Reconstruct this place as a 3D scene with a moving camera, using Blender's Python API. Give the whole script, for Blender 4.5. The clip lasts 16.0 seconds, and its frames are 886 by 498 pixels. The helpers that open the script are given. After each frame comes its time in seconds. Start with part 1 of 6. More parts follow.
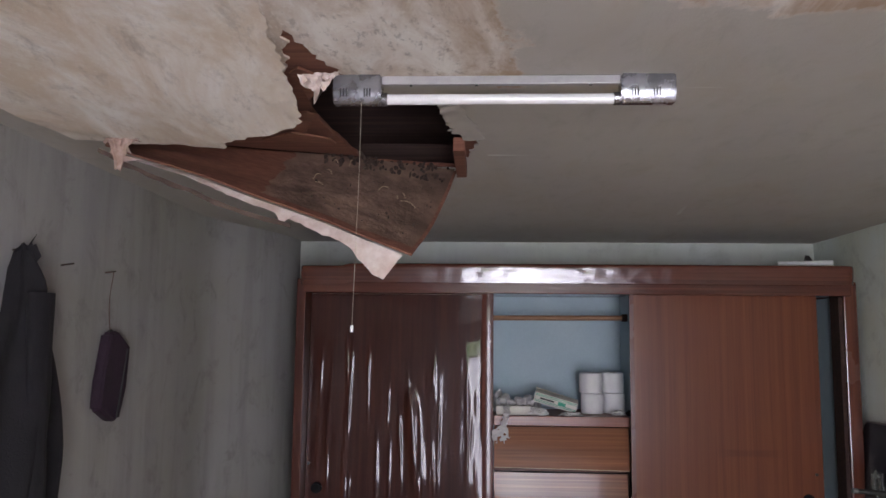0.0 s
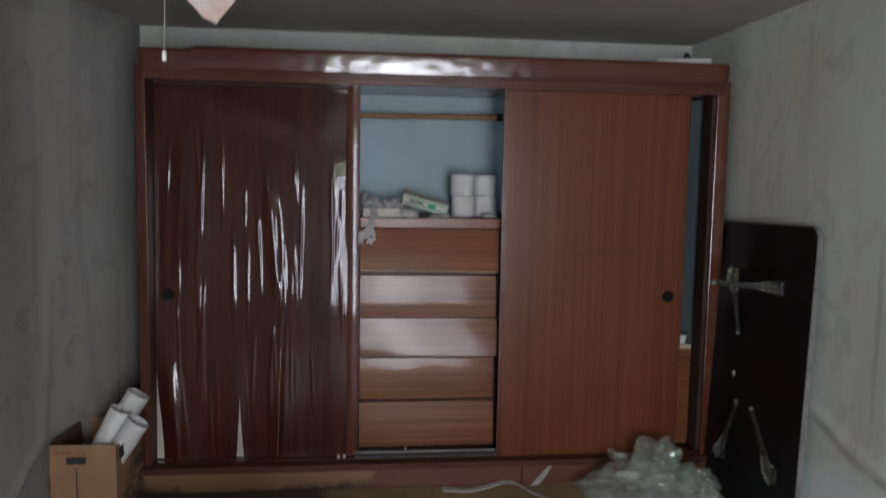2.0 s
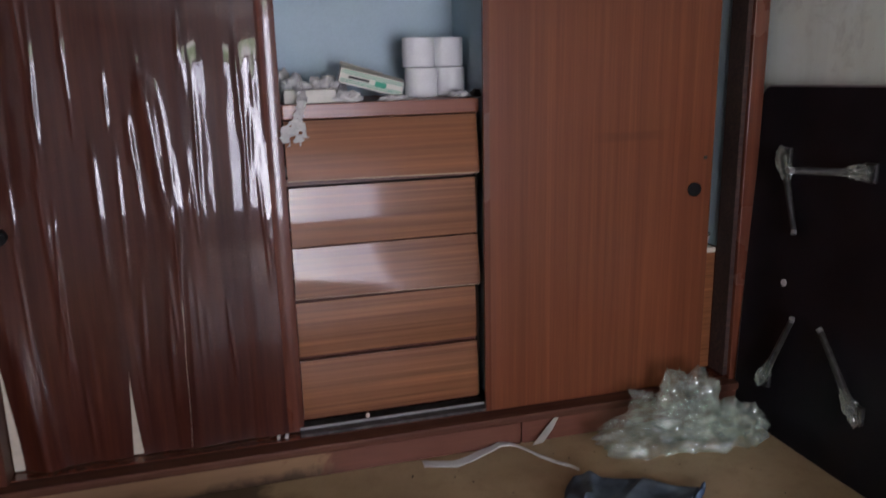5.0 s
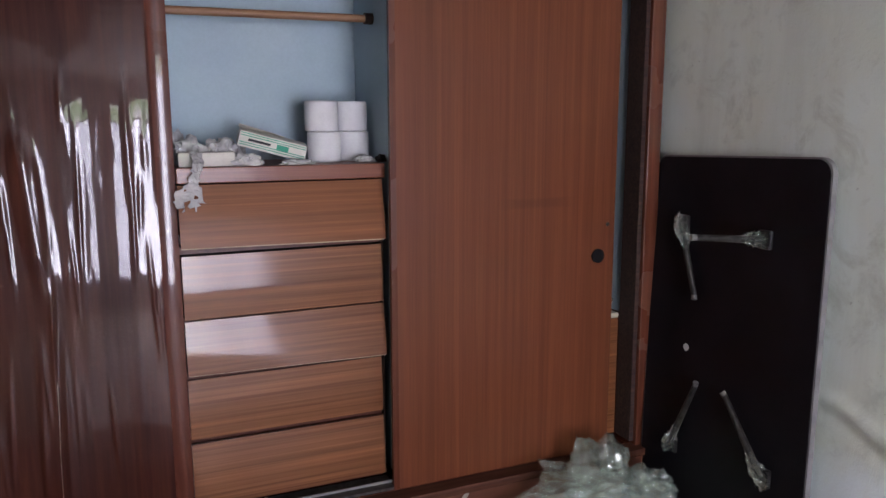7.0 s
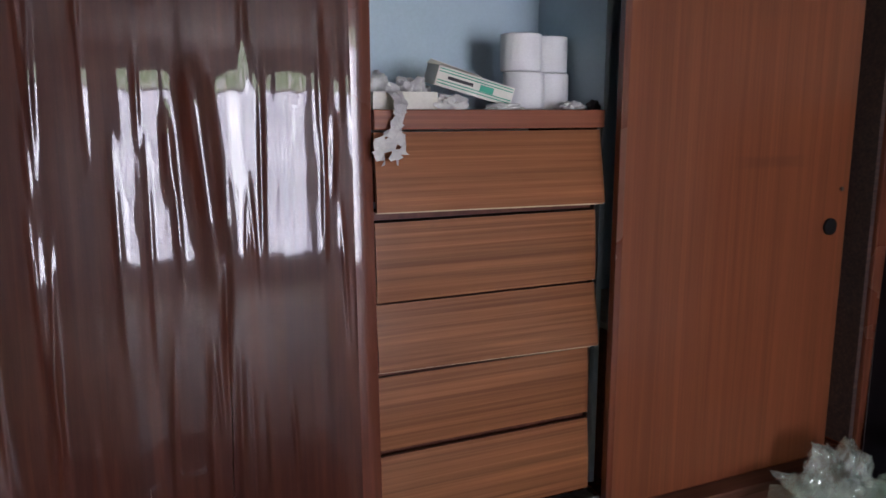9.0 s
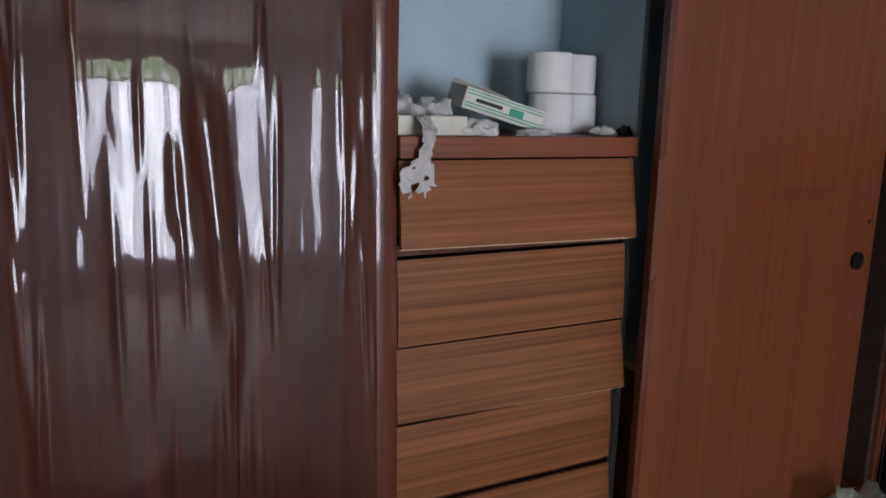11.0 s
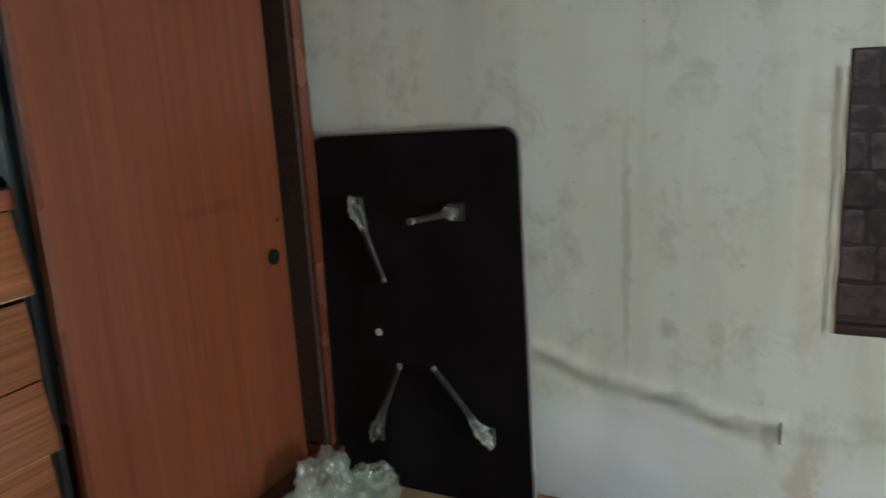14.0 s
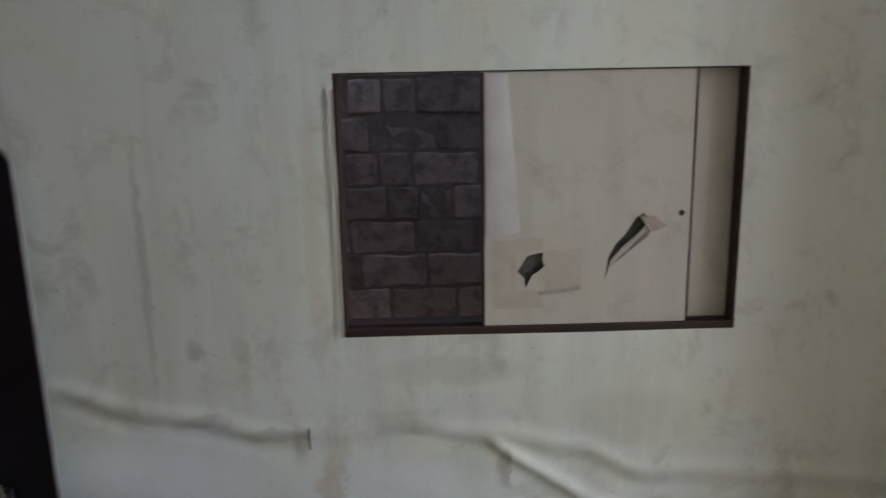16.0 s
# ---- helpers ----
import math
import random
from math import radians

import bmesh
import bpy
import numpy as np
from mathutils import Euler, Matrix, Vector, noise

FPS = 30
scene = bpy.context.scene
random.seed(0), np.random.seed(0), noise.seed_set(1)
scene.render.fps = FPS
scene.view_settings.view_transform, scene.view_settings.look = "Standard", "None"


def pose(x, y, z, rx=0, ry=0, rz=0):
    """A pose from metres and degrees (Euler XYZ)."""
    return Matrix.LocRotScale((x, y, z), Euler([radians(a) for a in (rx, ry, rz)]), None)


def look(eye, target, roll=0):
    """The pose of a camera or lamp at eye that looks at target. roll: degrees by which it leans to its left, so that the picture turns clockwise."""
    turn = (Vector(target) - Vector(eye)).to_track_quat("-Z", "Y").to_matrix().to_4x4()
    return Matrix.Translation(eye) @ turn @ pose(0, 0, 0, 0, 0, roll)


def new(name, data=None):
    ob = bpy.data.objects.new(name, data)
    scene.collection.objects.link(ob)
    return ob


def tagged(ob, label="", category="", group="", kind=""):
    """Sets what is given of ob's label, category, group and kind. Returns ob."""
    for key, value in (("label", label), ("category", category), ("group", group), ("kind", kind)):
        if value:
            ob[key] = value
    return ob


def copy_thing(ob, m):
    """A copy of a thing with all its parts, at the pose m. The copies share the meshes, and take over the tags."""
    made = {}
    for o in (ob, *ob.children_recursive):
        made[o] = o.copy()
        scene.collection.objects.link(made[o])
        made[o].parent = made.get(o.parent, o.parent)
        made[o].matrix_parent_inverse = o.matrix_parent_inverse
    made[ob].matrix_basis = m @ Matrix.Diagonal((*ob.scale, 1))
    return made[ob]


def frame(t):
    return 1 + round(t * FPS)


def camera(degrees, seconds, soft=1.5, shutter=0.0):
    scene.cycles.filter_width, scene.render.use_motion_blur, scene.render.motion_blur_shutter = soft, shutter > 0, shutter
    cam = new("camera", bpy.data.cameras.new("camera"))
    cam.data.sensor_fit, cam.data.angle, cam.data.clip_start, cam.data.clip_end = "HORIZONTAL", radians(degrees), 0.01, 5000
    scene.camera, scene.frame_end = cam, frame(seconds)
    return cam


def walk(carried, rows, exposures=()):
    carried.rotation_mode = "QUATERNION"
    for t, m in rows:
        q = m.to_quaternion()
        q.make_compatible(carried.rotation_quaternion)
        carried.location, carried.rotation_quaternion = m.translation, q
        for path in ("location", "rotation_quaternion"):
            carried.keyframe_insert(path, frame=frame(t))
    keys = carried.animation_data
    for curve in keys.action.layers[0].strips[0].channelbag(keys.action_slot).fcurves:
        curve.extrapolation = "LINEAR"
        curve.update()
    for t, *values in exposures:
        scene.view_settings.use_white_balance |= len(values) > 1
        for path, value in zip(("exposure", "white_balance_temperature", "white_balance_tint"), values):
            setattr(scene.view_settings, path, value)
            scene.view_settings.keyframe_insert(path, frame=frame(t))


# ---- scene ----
cam = camera(59.5, 16.0, shutter=0.4)
PATH = [
    (0, (0.45, 0.202, 1.6), (0.353, 2.187, 1.823), 0.6),
    (0.5, (0.472, 0.215, 1.611), (0.434, 2.2, 1.854), 0.9),
    (1, (0.516, 0.253, 1.593), (0.6, 2.242, 1.777), 0.8),
    (1.5, (0.557, 0.324, 1.527), (0.74, 2.316, 1.548), 0.7),
    (2, (0.501, 0.464, 1.428), (0.723, 2.442, 1.234), 1.0),
    (2.5, (0.465, 0.584, 1.338), (0.673, 2.537, 0.963), 1.4),
    (3, (0.387, 0.84, 1.207), (0.581, 2.759, 0.677), 0.8),
    (3.3, (0.388, 0.970, 1.176), (0.606, 2.873, 0.599), 0.3),
    (3.5, (0.344, 1.025, 1.213), (0.592, 2.905, 0.577), -0.3),
    (4, (0.28, 1.238, 1.264), (0.659, 3.105, 0.656), -0.5),
    (4.5, (0.304, 1.378, 1.3), (0.78, 3.242, 0.751), -0.8),
    (5, (0.34, 1.501, 1.368), (0.855, 3.371, 0.879), -1.3),
    (5.2, (0.358, 1.527, 1.4), (0.909, 3.393, 0.938), -1.3),
    (7.5, (0.259, 1.674, 1.356), (1.121, 3.45, 1.032), 0.1),
    (8, (0.061, 1.823, 1.334), (0.972, 3.569, 0.987), 0.2),
    (8.5, (-0.057, 2.082, 1.225), (0.759, 3.873, 0.873), 0.0),
    (10.8, (-0.153, 2.536, 1.271), (0.763, 4.273, 0.89), 1.5),
    (11, (-0.168, 2.53, 1.3), (0.758, 4.262, 0.921), 1.7),
    (11.5, (-0.175, 2.52, 1.323), (0.832, 4.213, 0.978), 1.4),
    (12, (-0.169, 2.489, 1.31), (0.943, 4.126, 1.022), 0.6),
    (12.5, (-0.159, 2.473, 1.325), (1.123, 3.983, 1.049), -1.0),
    (13, (-0.107, 2.432, 1.346), (1.377, 3.732, 1.021), -2.3),
    (13.5, (-0.013, 2.377, 1.408), (1.62, 3.463, 1.015), -2.6),
    (14, (0.018, 2.351, 1.443), (1.76, 3.218, 0.982), -3.2),
    (14.5, (0.013, 2.28, 1.428), (1.839, 2.953, 0.967), -3.1),
    (15, (0.035, 2.216, 1.413), (1.927, 2.649, 0.93), -2.4),
    (15.5, (0.08, 2.119, 1.41), (2.016, 2.302, 0.939), -1.5),
    (16, (0.102, 2.052, 1.42), (2.053, 2.013, 0.981), -1.1),
]
EXPOSURES = [(0.0, -0.10, 6650, 17), (0.5, -0.2, 6650, 17), (1.0, -0.2, 6650, 13), (1.5, -0.28, 6700, 8), (2.0, -0.3, 6600, 9), (2.5, -0.12, 6500, 10), (3.5, -0.03, 6650, 13), (5.0, 0.24, 6500, 18),
             (7.5, 0.50, 6450, 20), (8.5, 0.47, 6450, 18), (11.0, 0.33, 6400, 12), (11.5, 0.25, 6400, 11), (12.5, 0.30, 6600, 8), (13.0, 0.24, 6800, 5), (13.5, 0.36, 6900, 4), (14.0, 0.45, 6700, 5), (15.0, 0.22, 6500, 11), (16.0, -0.06, 6450, 13)]
walk(cam, [(t, look(eye, target, roll)) for t, eye, target, roll in PATH], EXPOSURES)

# ---- room size ----
XL, XR, YS, YN, ZC = -0.78, 2.245, -1.6, 4.45, 2.15
WX0, WX1, WZ0, WZ1 = 0.27, 1.82, 0.22, 2.02          # window behind the walker
EY0, EY1, EZ0, EZ1 = 1.167, 2.295, 0.685, 1.425      # papered window in the east wall

# ---- light ----
world = bpy.data.worlds.new("world")
world.use_nodes = True
scene.world = world
sky = world.node_tree.nodes.new("ShaderNodeTexSky")
sky.sky_type, sky.sun_disc = "NISHITA", False
sky.sun_elevation, sky.sun_rotation = radians(40), radians(150)
world.node_tree.links.new(sky.outputs[0], world.node_tree.nodes["Background"].inputs[0])
world.node_tree.nodes["Background"].inputs[1].default_value = 0.15


def area_lamp(name, where, aim, width, height, watts, colour):
    data = bpy.data.lights.new(name, "AREA")
    data.shape, data.size, data.size_y, data.energy, data.color = "RECTANGLE", width, height, watts, colour
    data.spread = radians(130)
    lamp = new(name, data)
    lamp.matrix_world = look(where, aim)
    return lamp


# daylight of the curtained window, standing in its opening
area_lamp("window_daylight", (1.045, YS + 0.03, 1.03), (1.045, 1.0, 1.03), 1.50, 1.52, 71.0, (0.865, 0.865, 1.05))


# ---- material helpers ----
def is_socket(v):
    return isinstance(v, bpy.types.NodeSocket)


def put(nt, socket, v):
    if is_socket(v):
        nt.links.new(v, socket)
    elif isinstance(v, (tuple, list)) and len(v) == 3 and socket.type == "RGBA":
        socket.default_value = (*v, 1)
    else:
        socket.default_value = v


def coords(nt, scale=(1, 1, 1), shift=(0, 0, 0), vary=False):
    tc = nt.nodes.new("ShaderNodeTexCoord")
    mp = nt.nodes.new("ShaderNodeMapping")
    nt.links.new(tc.outputs["Object"], mp.inputs["Vector"])
    mp.inputs["Scale"].default_value = scale
    mp.inputs["Location"].default_value = shift
    if vary:
        info = nt.nodes.new("ShaderNodeObjectInfo")
        mul = nt.nodes.new("ShaderNodeMath")
        mul.operation = "MULTIPLY"
        mul.inputs[1].default_value = 40.0
        nt.links.new(info.outputs["Random"], mul.inputs[0])
        nt.links.new(mul.outputs[0], mp.inputs["Location"])
    return mp.outputs[0]


def grain(nt, vec, scale, detail=4.0, rough=0.55, warp=0.0):
    n = nt.nodes.new("ShaderNodeTexNoise")
    nt.links.new(vec, n.inputs["Vector"])
    n.inputs["Scale"].default_value, n.inputs["Detail"].default_value = scale, detail
    n.inputs["Roughness"].default_value, n.inputs["Distortion"].default_value = rough, warp
    return n.outputs["Fac"]


def ramp(nt, fac, *stops):
    r = nt.nodes.new("ShaderNodeValToRGB")
    nt.links.new(fac, r.inputs[0])
    els = r.color_ramp.elements
    for k, (p, c) in enumerate(stops):
        e = els[k] if k < 2 else els.new(p)
        e.position = p
        e.color = (c, c, c, 1) if isinstance(c, (int, float)) else (*c, 1)
    return r.outputs[0]


def mix(nt, fac, a, b, blend="MIX"):
    m = nt.nodes.new("ShaderNodeMix")
    m.data_type, m.blend_type = "RGBA", blend
    put(nt, m.inputs[0], fac), put(nt, m.inputs[6], a), put(nt, m.inputs[7], b)
    return m.outputs[2]


def calc(nt, op, a, b=0.0, clamp=False):
    m = nt.nodes.new("ShaderNodeMath")
    m.operation, m.use_clamp = op, clamp
    put(nt, m.inputs[0], a), put(nt, m.inputs[1], b)
    return m.outputs[0]


def xyz(nt):
    tc = nt.nodes.new("ShaderNodeTexCoord")
    s = nt.nodes.new("ShaderNodeSeparateXYZ")
    nt.links.new(tc.outputs["Object"], s.inputs[0])
    return s.outputs[0], s.outputs[1], s.outputs[2]


def blank(name):
    m = bpy.data.materials.new(name)
    m.use_nodes = True
    return m, m.node_tree, m.node_tree.nodes["Principled BSDF"]


def bumped(nt, bsdf, height, strength, dist):
    b = nt.nodes.new("ShaderNodeBump")
    b.inputs["Strength"].default_value, b.inputs["Distance"].default_value = strength, dist
    nt.links.new(height, b.inputs["Height"])
    nt.links.new(b.outputs[0], bsdf.inputs["Normal"])


def plain(name, c1, c2, rough=0.6, scale=8.0, metal=0.0, bump=0.15, stretch=(1, 1, 1), coat=0.0, fine=120.0, spec=0.5):
    """A surface of two near colours with broad blotches and fine grain."""
    m, nt, b = blank(name)
    v = coords(nt, stretch)
    broad = grain(nt, v, scale, 5.0)
    small = grain(nt, v, fine, 3.0)
    col = mix(nt, ramp(nt, broad, (0.35, 0.0), (0.65, 1.0)), c1, c2)
    col = mix(nt, 0.25, col, mix(nt, small, (0.35, 0.35, 0.35), (1, 1, 1)), "MULTIPLY")
    put(nt, b.inputs["Base Color"], col)
    put(nt, b.inputs["Roughness"], calc(nt, "ADD", rough - 0.08, calc(nt, "MULTIPLY", broad, 0.16)))
    b.inputs["Metallic"].default_value, b.inputs["Coat Weight"].default_value = metal, coat
    b.inputs["Specular IOR Level"].default_value = spec
    b.inputs["Coat Roughness"].default_value = 0.08
    if bump:
        bumped(nt, b, small, bump, 0.002)
    return m


def wood(name, dark, light, along="Z", rough=0.3, coat=0.0, coat_rough=0.06, vary=False, grime=0.25, spec=0.5, mark=None):
    """Veneer with long grain lines along one axis, some blotches and small scratches."""
    m, nt, b = blank(name)
    st = {"Z": (40, 40, 0.6), "X": (0.7, 105, 105), "Y": (34, 1.1, 34)}[along]
    v = coords(nt, st, vary=vary)
    fine = {"Z": (160, 160, 3), "X": (3, 160, 160), "Y": (160, 3, 160)}[along]
    lines = grain(nt, v, 1.0, 5.0, 0.6, 0.4)
    pores = grain(nt, coords(nt, fine, vary=vary), 1.0, 3.0, 0.7)
    blot = grain(nt, coords(nt), 2.3, 4.0)
    spots = grain(nt, coords(nt, (1, 1, 1), (3, 1, 2)), 14.0, 5.0, 0.7)
    wide = {"Z": (13, 13, 0.12), "X": (0.5, 34, 34), "Y": (20, 0.3, 20)}[along]
    bands = grain(nt, coords(nt, wide, vary=vary), 1.0, 3.0, 0.6, 0.5)
    col = mix(nt, ramp(nt, lines, (0.32, 0.0), (0.5, 0.45), (0.68, 1.0)), dark, light)
    col = mix(nt, 1.0, col, ramp(nt, bands, (0.30, 0.80), (0.50, 1.0), (0.70, 1.14)), "MULTIPLY")
    col = mix(nt, 0.32, col, mix(nt, ramp(nt, pores, (0.3, 0.0), (0.7, 1.0)), (0.45, 0.42, 0.4), (1, 1, 1)), "MULTIPLY")
    col = mix(nt, calc(nt, "MULTIPLY", ramp(nt, blot, (0.4, 0.0), (0.7, 1.0)), grime), col, dark)
    col = mix(nt, calc(nt, "MULTIPLY", ramp(nt, spots, (0.68, 0.0), (0.76, 1.0)), 0.35), col, (0.05, 0.025, 0.015))
    if mark:
        x, y, z = xyz(nt)
        across = calc(nt, "ABSOLUTE", calc(nt, "DIVIDE", calc(nt, "SUBTRACT", x, mark[0]), mark[1]))
        up = calc(nt, "ABSOLUTE", calc(nt, "DIVIDE", calc(nt, "SUBTRACT", z, mark[2]), mark[3]))
        near = calc(nt, "SUBTRACT", 1.0, calc(nt, "MAXIMUM", across, up), True)
        col = mix(nt, calc(nt, "MULTIPLY", ramp(nt, calc(nt, "MULTIPLY", near, calc(nt, "ADD", spots, 0.5)), (0.05, 0.0), (0.6, 1.0)), 0.26), col, (0.05, 0.018, 0.010))
    put(nt, b.inputs["Base Color"], col)
    b.inputs["Specular IOR Level"].default_value = spec
    put(nt, b.inputs["Roughness"], calc(nt, "ADD", rough - 0.06, calc(nt, "MULTIPLY", blot, 0.14)))
    b.inputs["Coat Weight"].default_value, b.inputs["Coat Roughness"].default_value = coat, coat_rough
    bumped(nt, b, calc(nt, "ADD", pores, calc(nt, "MULTIPLY", lines, 0.6)), 0.10, 0.0006)
    return m


def papered(name, clean, soiled, yellow, streaks=0.5, rough=0.75, marks=()):
    """Old wall paper: mottled, with soft vertical streaks, mould specks and yellowing."""
    m, nt, b = blank(name)
    broad = grain(nt, coords(nt), 1.6, 6.0, 0.6, 0.3)
    streak = grain(nt, coords(nt, (7, 7, 0.7)), 1.0, 5.0, 0.6)
    mould = grain(nt, coords(nt), 6.5, 8.0, 0.72, 0.5)
    speck = grain(nt, coords(nt), 55.0, 3.0, 0.6)
    weave = grain(nt, coords(nt, (260, 260, 90)), 1.0, 2.0)
    col = mix(nt, ramp(nt, broad, (0.36, 0.0), (0.66, 1.0)), clean, yellow)
    col = mix(nt, calc(nt, "MULTIPLY", ramp(nt, streak, (0.48, 0.0), (0.75, 1.0)), streaks), col, soiled)
    col = mix(nt, calc(nt, "MULTIPLY", ramp(nt, mould, (0.53, 0.0), (0.70, 1.0)), 0.6), col, soiled)
    col = mix(nt, calc(nt, "MULTIPLY", ramp(nt, speck, (0.70, 0.0), (0.76, 1.0)), 0.45), col, (0.10, 0.09, 0.07))
    # single marks: place along the wall, half width, height, half height, colour, strength
    for yc, yh, zc, zh, tone, much in marks:
        x, y, z = xyz(nt)
        y = calc(nt, "ADD", y, calc(nt, "MULTIPLY", calc(nt, "SUBTRACT", mould, 0.5), min(0.26, 4 * yh)))
        z = calc(nt, "ADD", z, calc(nt, "MULTIPLY", calc(nt, "SUBTRACT", broad, 0.5), 0.22))
        across = calc(nt, "ABSOLUTE", calc(nt, "DIVIDE", calc(nt, "SUBTRACT", y, yc), yh))
        up = calc(nt, "ABSOLUTE", calc(nt, "DIVIDE", calc(nt, "SUBTRACT", z, zc), zh))
        near = calc(nt, "SUBTRACT", 1.0, calc(nt, "ADD", calc(nt, "MULTIPLY", across, across), calc(nt, "MULTIPLY", up, up)), True)
        near = calc(nt, "MULTIPLY", near, calc(nt, "MULTIPLY", mould, 1.7))
        col = mix(nt, calc(nt, "MULTIPLY", ramp(nt, near, (0.05, 0.0), (0.6, 1.0)), much), col, tone)
    put(nt, b.inputs["Base Color"], col)
    b.inputs["Roughness"].default_value = rough
    bumped(nt, b, calc(nt, "ADD", calc(nt, "MULTIPLY", broad, 3.0), calc(nt, "ADD", mould, calc(nt, "MULTIPLY", weave, 0.35))), 0.35, 0.006)
    return m


# ---- materials ----
M_DOOR_GLOSS = wood("lacquered mahogany veneer", (0.038, 0.0088, 0.0054), (0.078, 0.0200, 0.0112), "Z", 0.36, 0.64, 0.03, spec=0.12)
M_DOOR = wood("mahogany veneer", (0.146, 0.0410, 0.0172), (0.190, 0.0580, 0.0245), "Z", 0.34, 0.36, 0.18, spec=0.25, mark=(1.70, 0.17, 1.075, 0.022))
M_RAIL = wood("lacquered mahogany rail", (0.085, 0.022, 0.013), (0.15, 0.044, 0.025), "X", 0.2, 0.8, 0.05)
M_RAIL_DULL = wood("dusty lower rail", (0.075, 0.026, 0.015), (0.130, 0.050, 0.028), "X", 0.62, 0.03, 0.3, spec=0.2)
M_SIDE = wood("dull mahogany side", (0.070, 0.020, 0.012), (0.115, 0.035, 0.019), "Z", 0.42, 0.08, 0.2, spec=0.25)
M_STILE = wood("mahogany stile", (0.10, 0.028, 0.015), (0.17, 0.052, 0.027), "Z", 0.25, 0.6, 0.08)
M_DRAWER = wood("drawer veneer", (0.150, 0.052, 0.0212), (0.285, 0.116, 0.0475), "X", 0.40, 0.33, 0.085, True, spec=0.18)
# paler low-gloss copy for the top drawer, made to drop the window's reflection
M_DRAWER_DULL = wood("low-gloss drawer veneer", (0.190, 0.066, 0.0270), (0.305, 0.122, 0.0490), "X", 0.45, 0.04, 0.15, True, spec=0.15)
M_CORE = plain("raw board core", (0.52, 0.45, 0.35), (0.62, 0.55, 0.44), 0.8, 20)
M_BLUE = plain("pale blue painted board", (0.37, 0.49, 0.555), (0.44, 0.56, 0.615), 0.7, 3.0)
M_TRACK = plain("dark sliding track", (0.03, 0.028, 0.026), (0.09, 0.085, 0.08), 0.45, 40, 0.3)
M_DARKWOOD = wood("raw dark timber", (0.03, 0.014, 0.010), (0.075, 0.036, 0.024), "X", 0.8)
M_RODWOOD = wood("wooden rod", (0.25, 0.12, 0.06), (0.42, 0.23, 0.12), "X", 0.5)
# set far darker than the east paper, the west side's shade included
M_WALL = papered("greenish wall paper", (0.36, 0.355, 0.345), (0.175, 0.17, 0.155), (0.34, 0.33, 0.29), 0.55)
# the first two marks paint light on the loose paper below the fold
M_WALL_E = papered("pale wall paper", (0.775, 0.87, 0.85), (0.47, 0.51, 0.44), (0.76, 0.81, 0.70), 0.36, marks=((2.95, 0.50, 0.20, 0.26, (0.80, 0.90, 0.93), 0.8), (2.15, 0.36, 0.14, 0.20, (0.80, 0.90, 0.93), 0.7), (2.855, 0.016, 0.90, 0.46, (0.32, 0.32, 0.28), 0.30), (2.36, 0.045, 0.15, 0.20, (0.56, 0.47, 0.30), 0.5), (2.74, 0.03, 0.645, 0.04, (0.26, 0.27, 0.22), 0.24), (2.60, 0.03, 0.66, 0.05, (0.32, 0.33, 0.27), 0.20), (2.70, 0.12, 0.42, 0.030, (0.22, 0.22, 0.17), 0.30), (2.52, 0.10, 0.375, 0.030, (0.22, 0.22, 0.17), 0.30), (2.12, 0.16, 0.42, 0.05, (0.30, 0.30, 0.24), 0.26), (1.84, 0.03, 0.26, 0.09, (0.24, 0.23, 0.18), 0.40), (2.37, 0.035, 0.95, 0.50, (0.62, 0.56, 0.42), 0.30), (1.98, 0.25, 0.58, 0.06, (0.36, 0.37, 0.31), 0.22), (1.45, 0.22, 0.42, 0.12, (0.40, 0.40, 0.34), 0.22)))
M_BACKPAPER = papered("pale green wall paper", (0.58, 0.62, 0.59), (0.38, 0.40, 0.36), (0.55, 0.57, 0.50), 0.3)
M_PLASTER = plain("grey plaster", (0.3, 0.3, 0.28), (0.36, 0.35, 0.32), 0.9, 4)
M_WINDOWWOOD = wood("dark window timber", (0.03, 0.018, 0.014), (0.075, 0.045, 0.034), "Y", 0.5)
M_BLACK = plain("black laminate", (0.006, 0.006, 0.008), (0.011, 0.010, 0.013), 0.42, 6, spec=0.2)
M_EDGE = plain("grey edging", (0.20, 0.195, 0.195), (0.29, 0.285, 0.28), 0.5, 15)
M_LEG = plain("dull grey steel leg", (0.016, 0.016, 0.015), (0.062, 0.060, 0.056), 0.42, 45, 0.3)
M_CHROME = plain("brushed aluminium", (0.20, 0.20, 0.215), (0.34, 0.34, 0.36), 0.27, 25, 0.9, 0.25)
M_WHITE = plain("dusty white enamel", (0.34, 0.33, 0.33), (0.44, 0.43, 0.43), 0.35, 12)
M_TUBE = plain("milky glass tube", (0.80, 0.80, 0.80), (0.86, 0.86, 0.86), 0.15, 12, 0, 0.0, coat=0.6)
M_TISSUE = plain("white tissue paper", (0.74, 0.74, 0.74), (0.82, 0.82, 0.82), 0.95, 9, fine=200, bump=0.4)
M_RAG = plain("grey torn tissue", (0.42, 0.41, 0.40), (0.58, 0.56, 0.54), 0.95, 25, fine=160, bump=0.5)
M_PAPER = plain("white paper", (0.68, 0.68, 0.66), (0.76, 0.76, 0.74), 0.8, 8)
M_CREAM = plain("cream card", (0.62, 0.60, 0.52), (0.70, 0.68, 0.60), 0.75, 15)
M_GREEN = plain("green print", (0.02, 0.30, 0.18), (0.03, 0.36, 0.22), 0.6, 15)
M_INK = plain("dark ink", (0.02, 0.02, 0.022), (0.035, 0.034, 0.034), 0.7, 15)
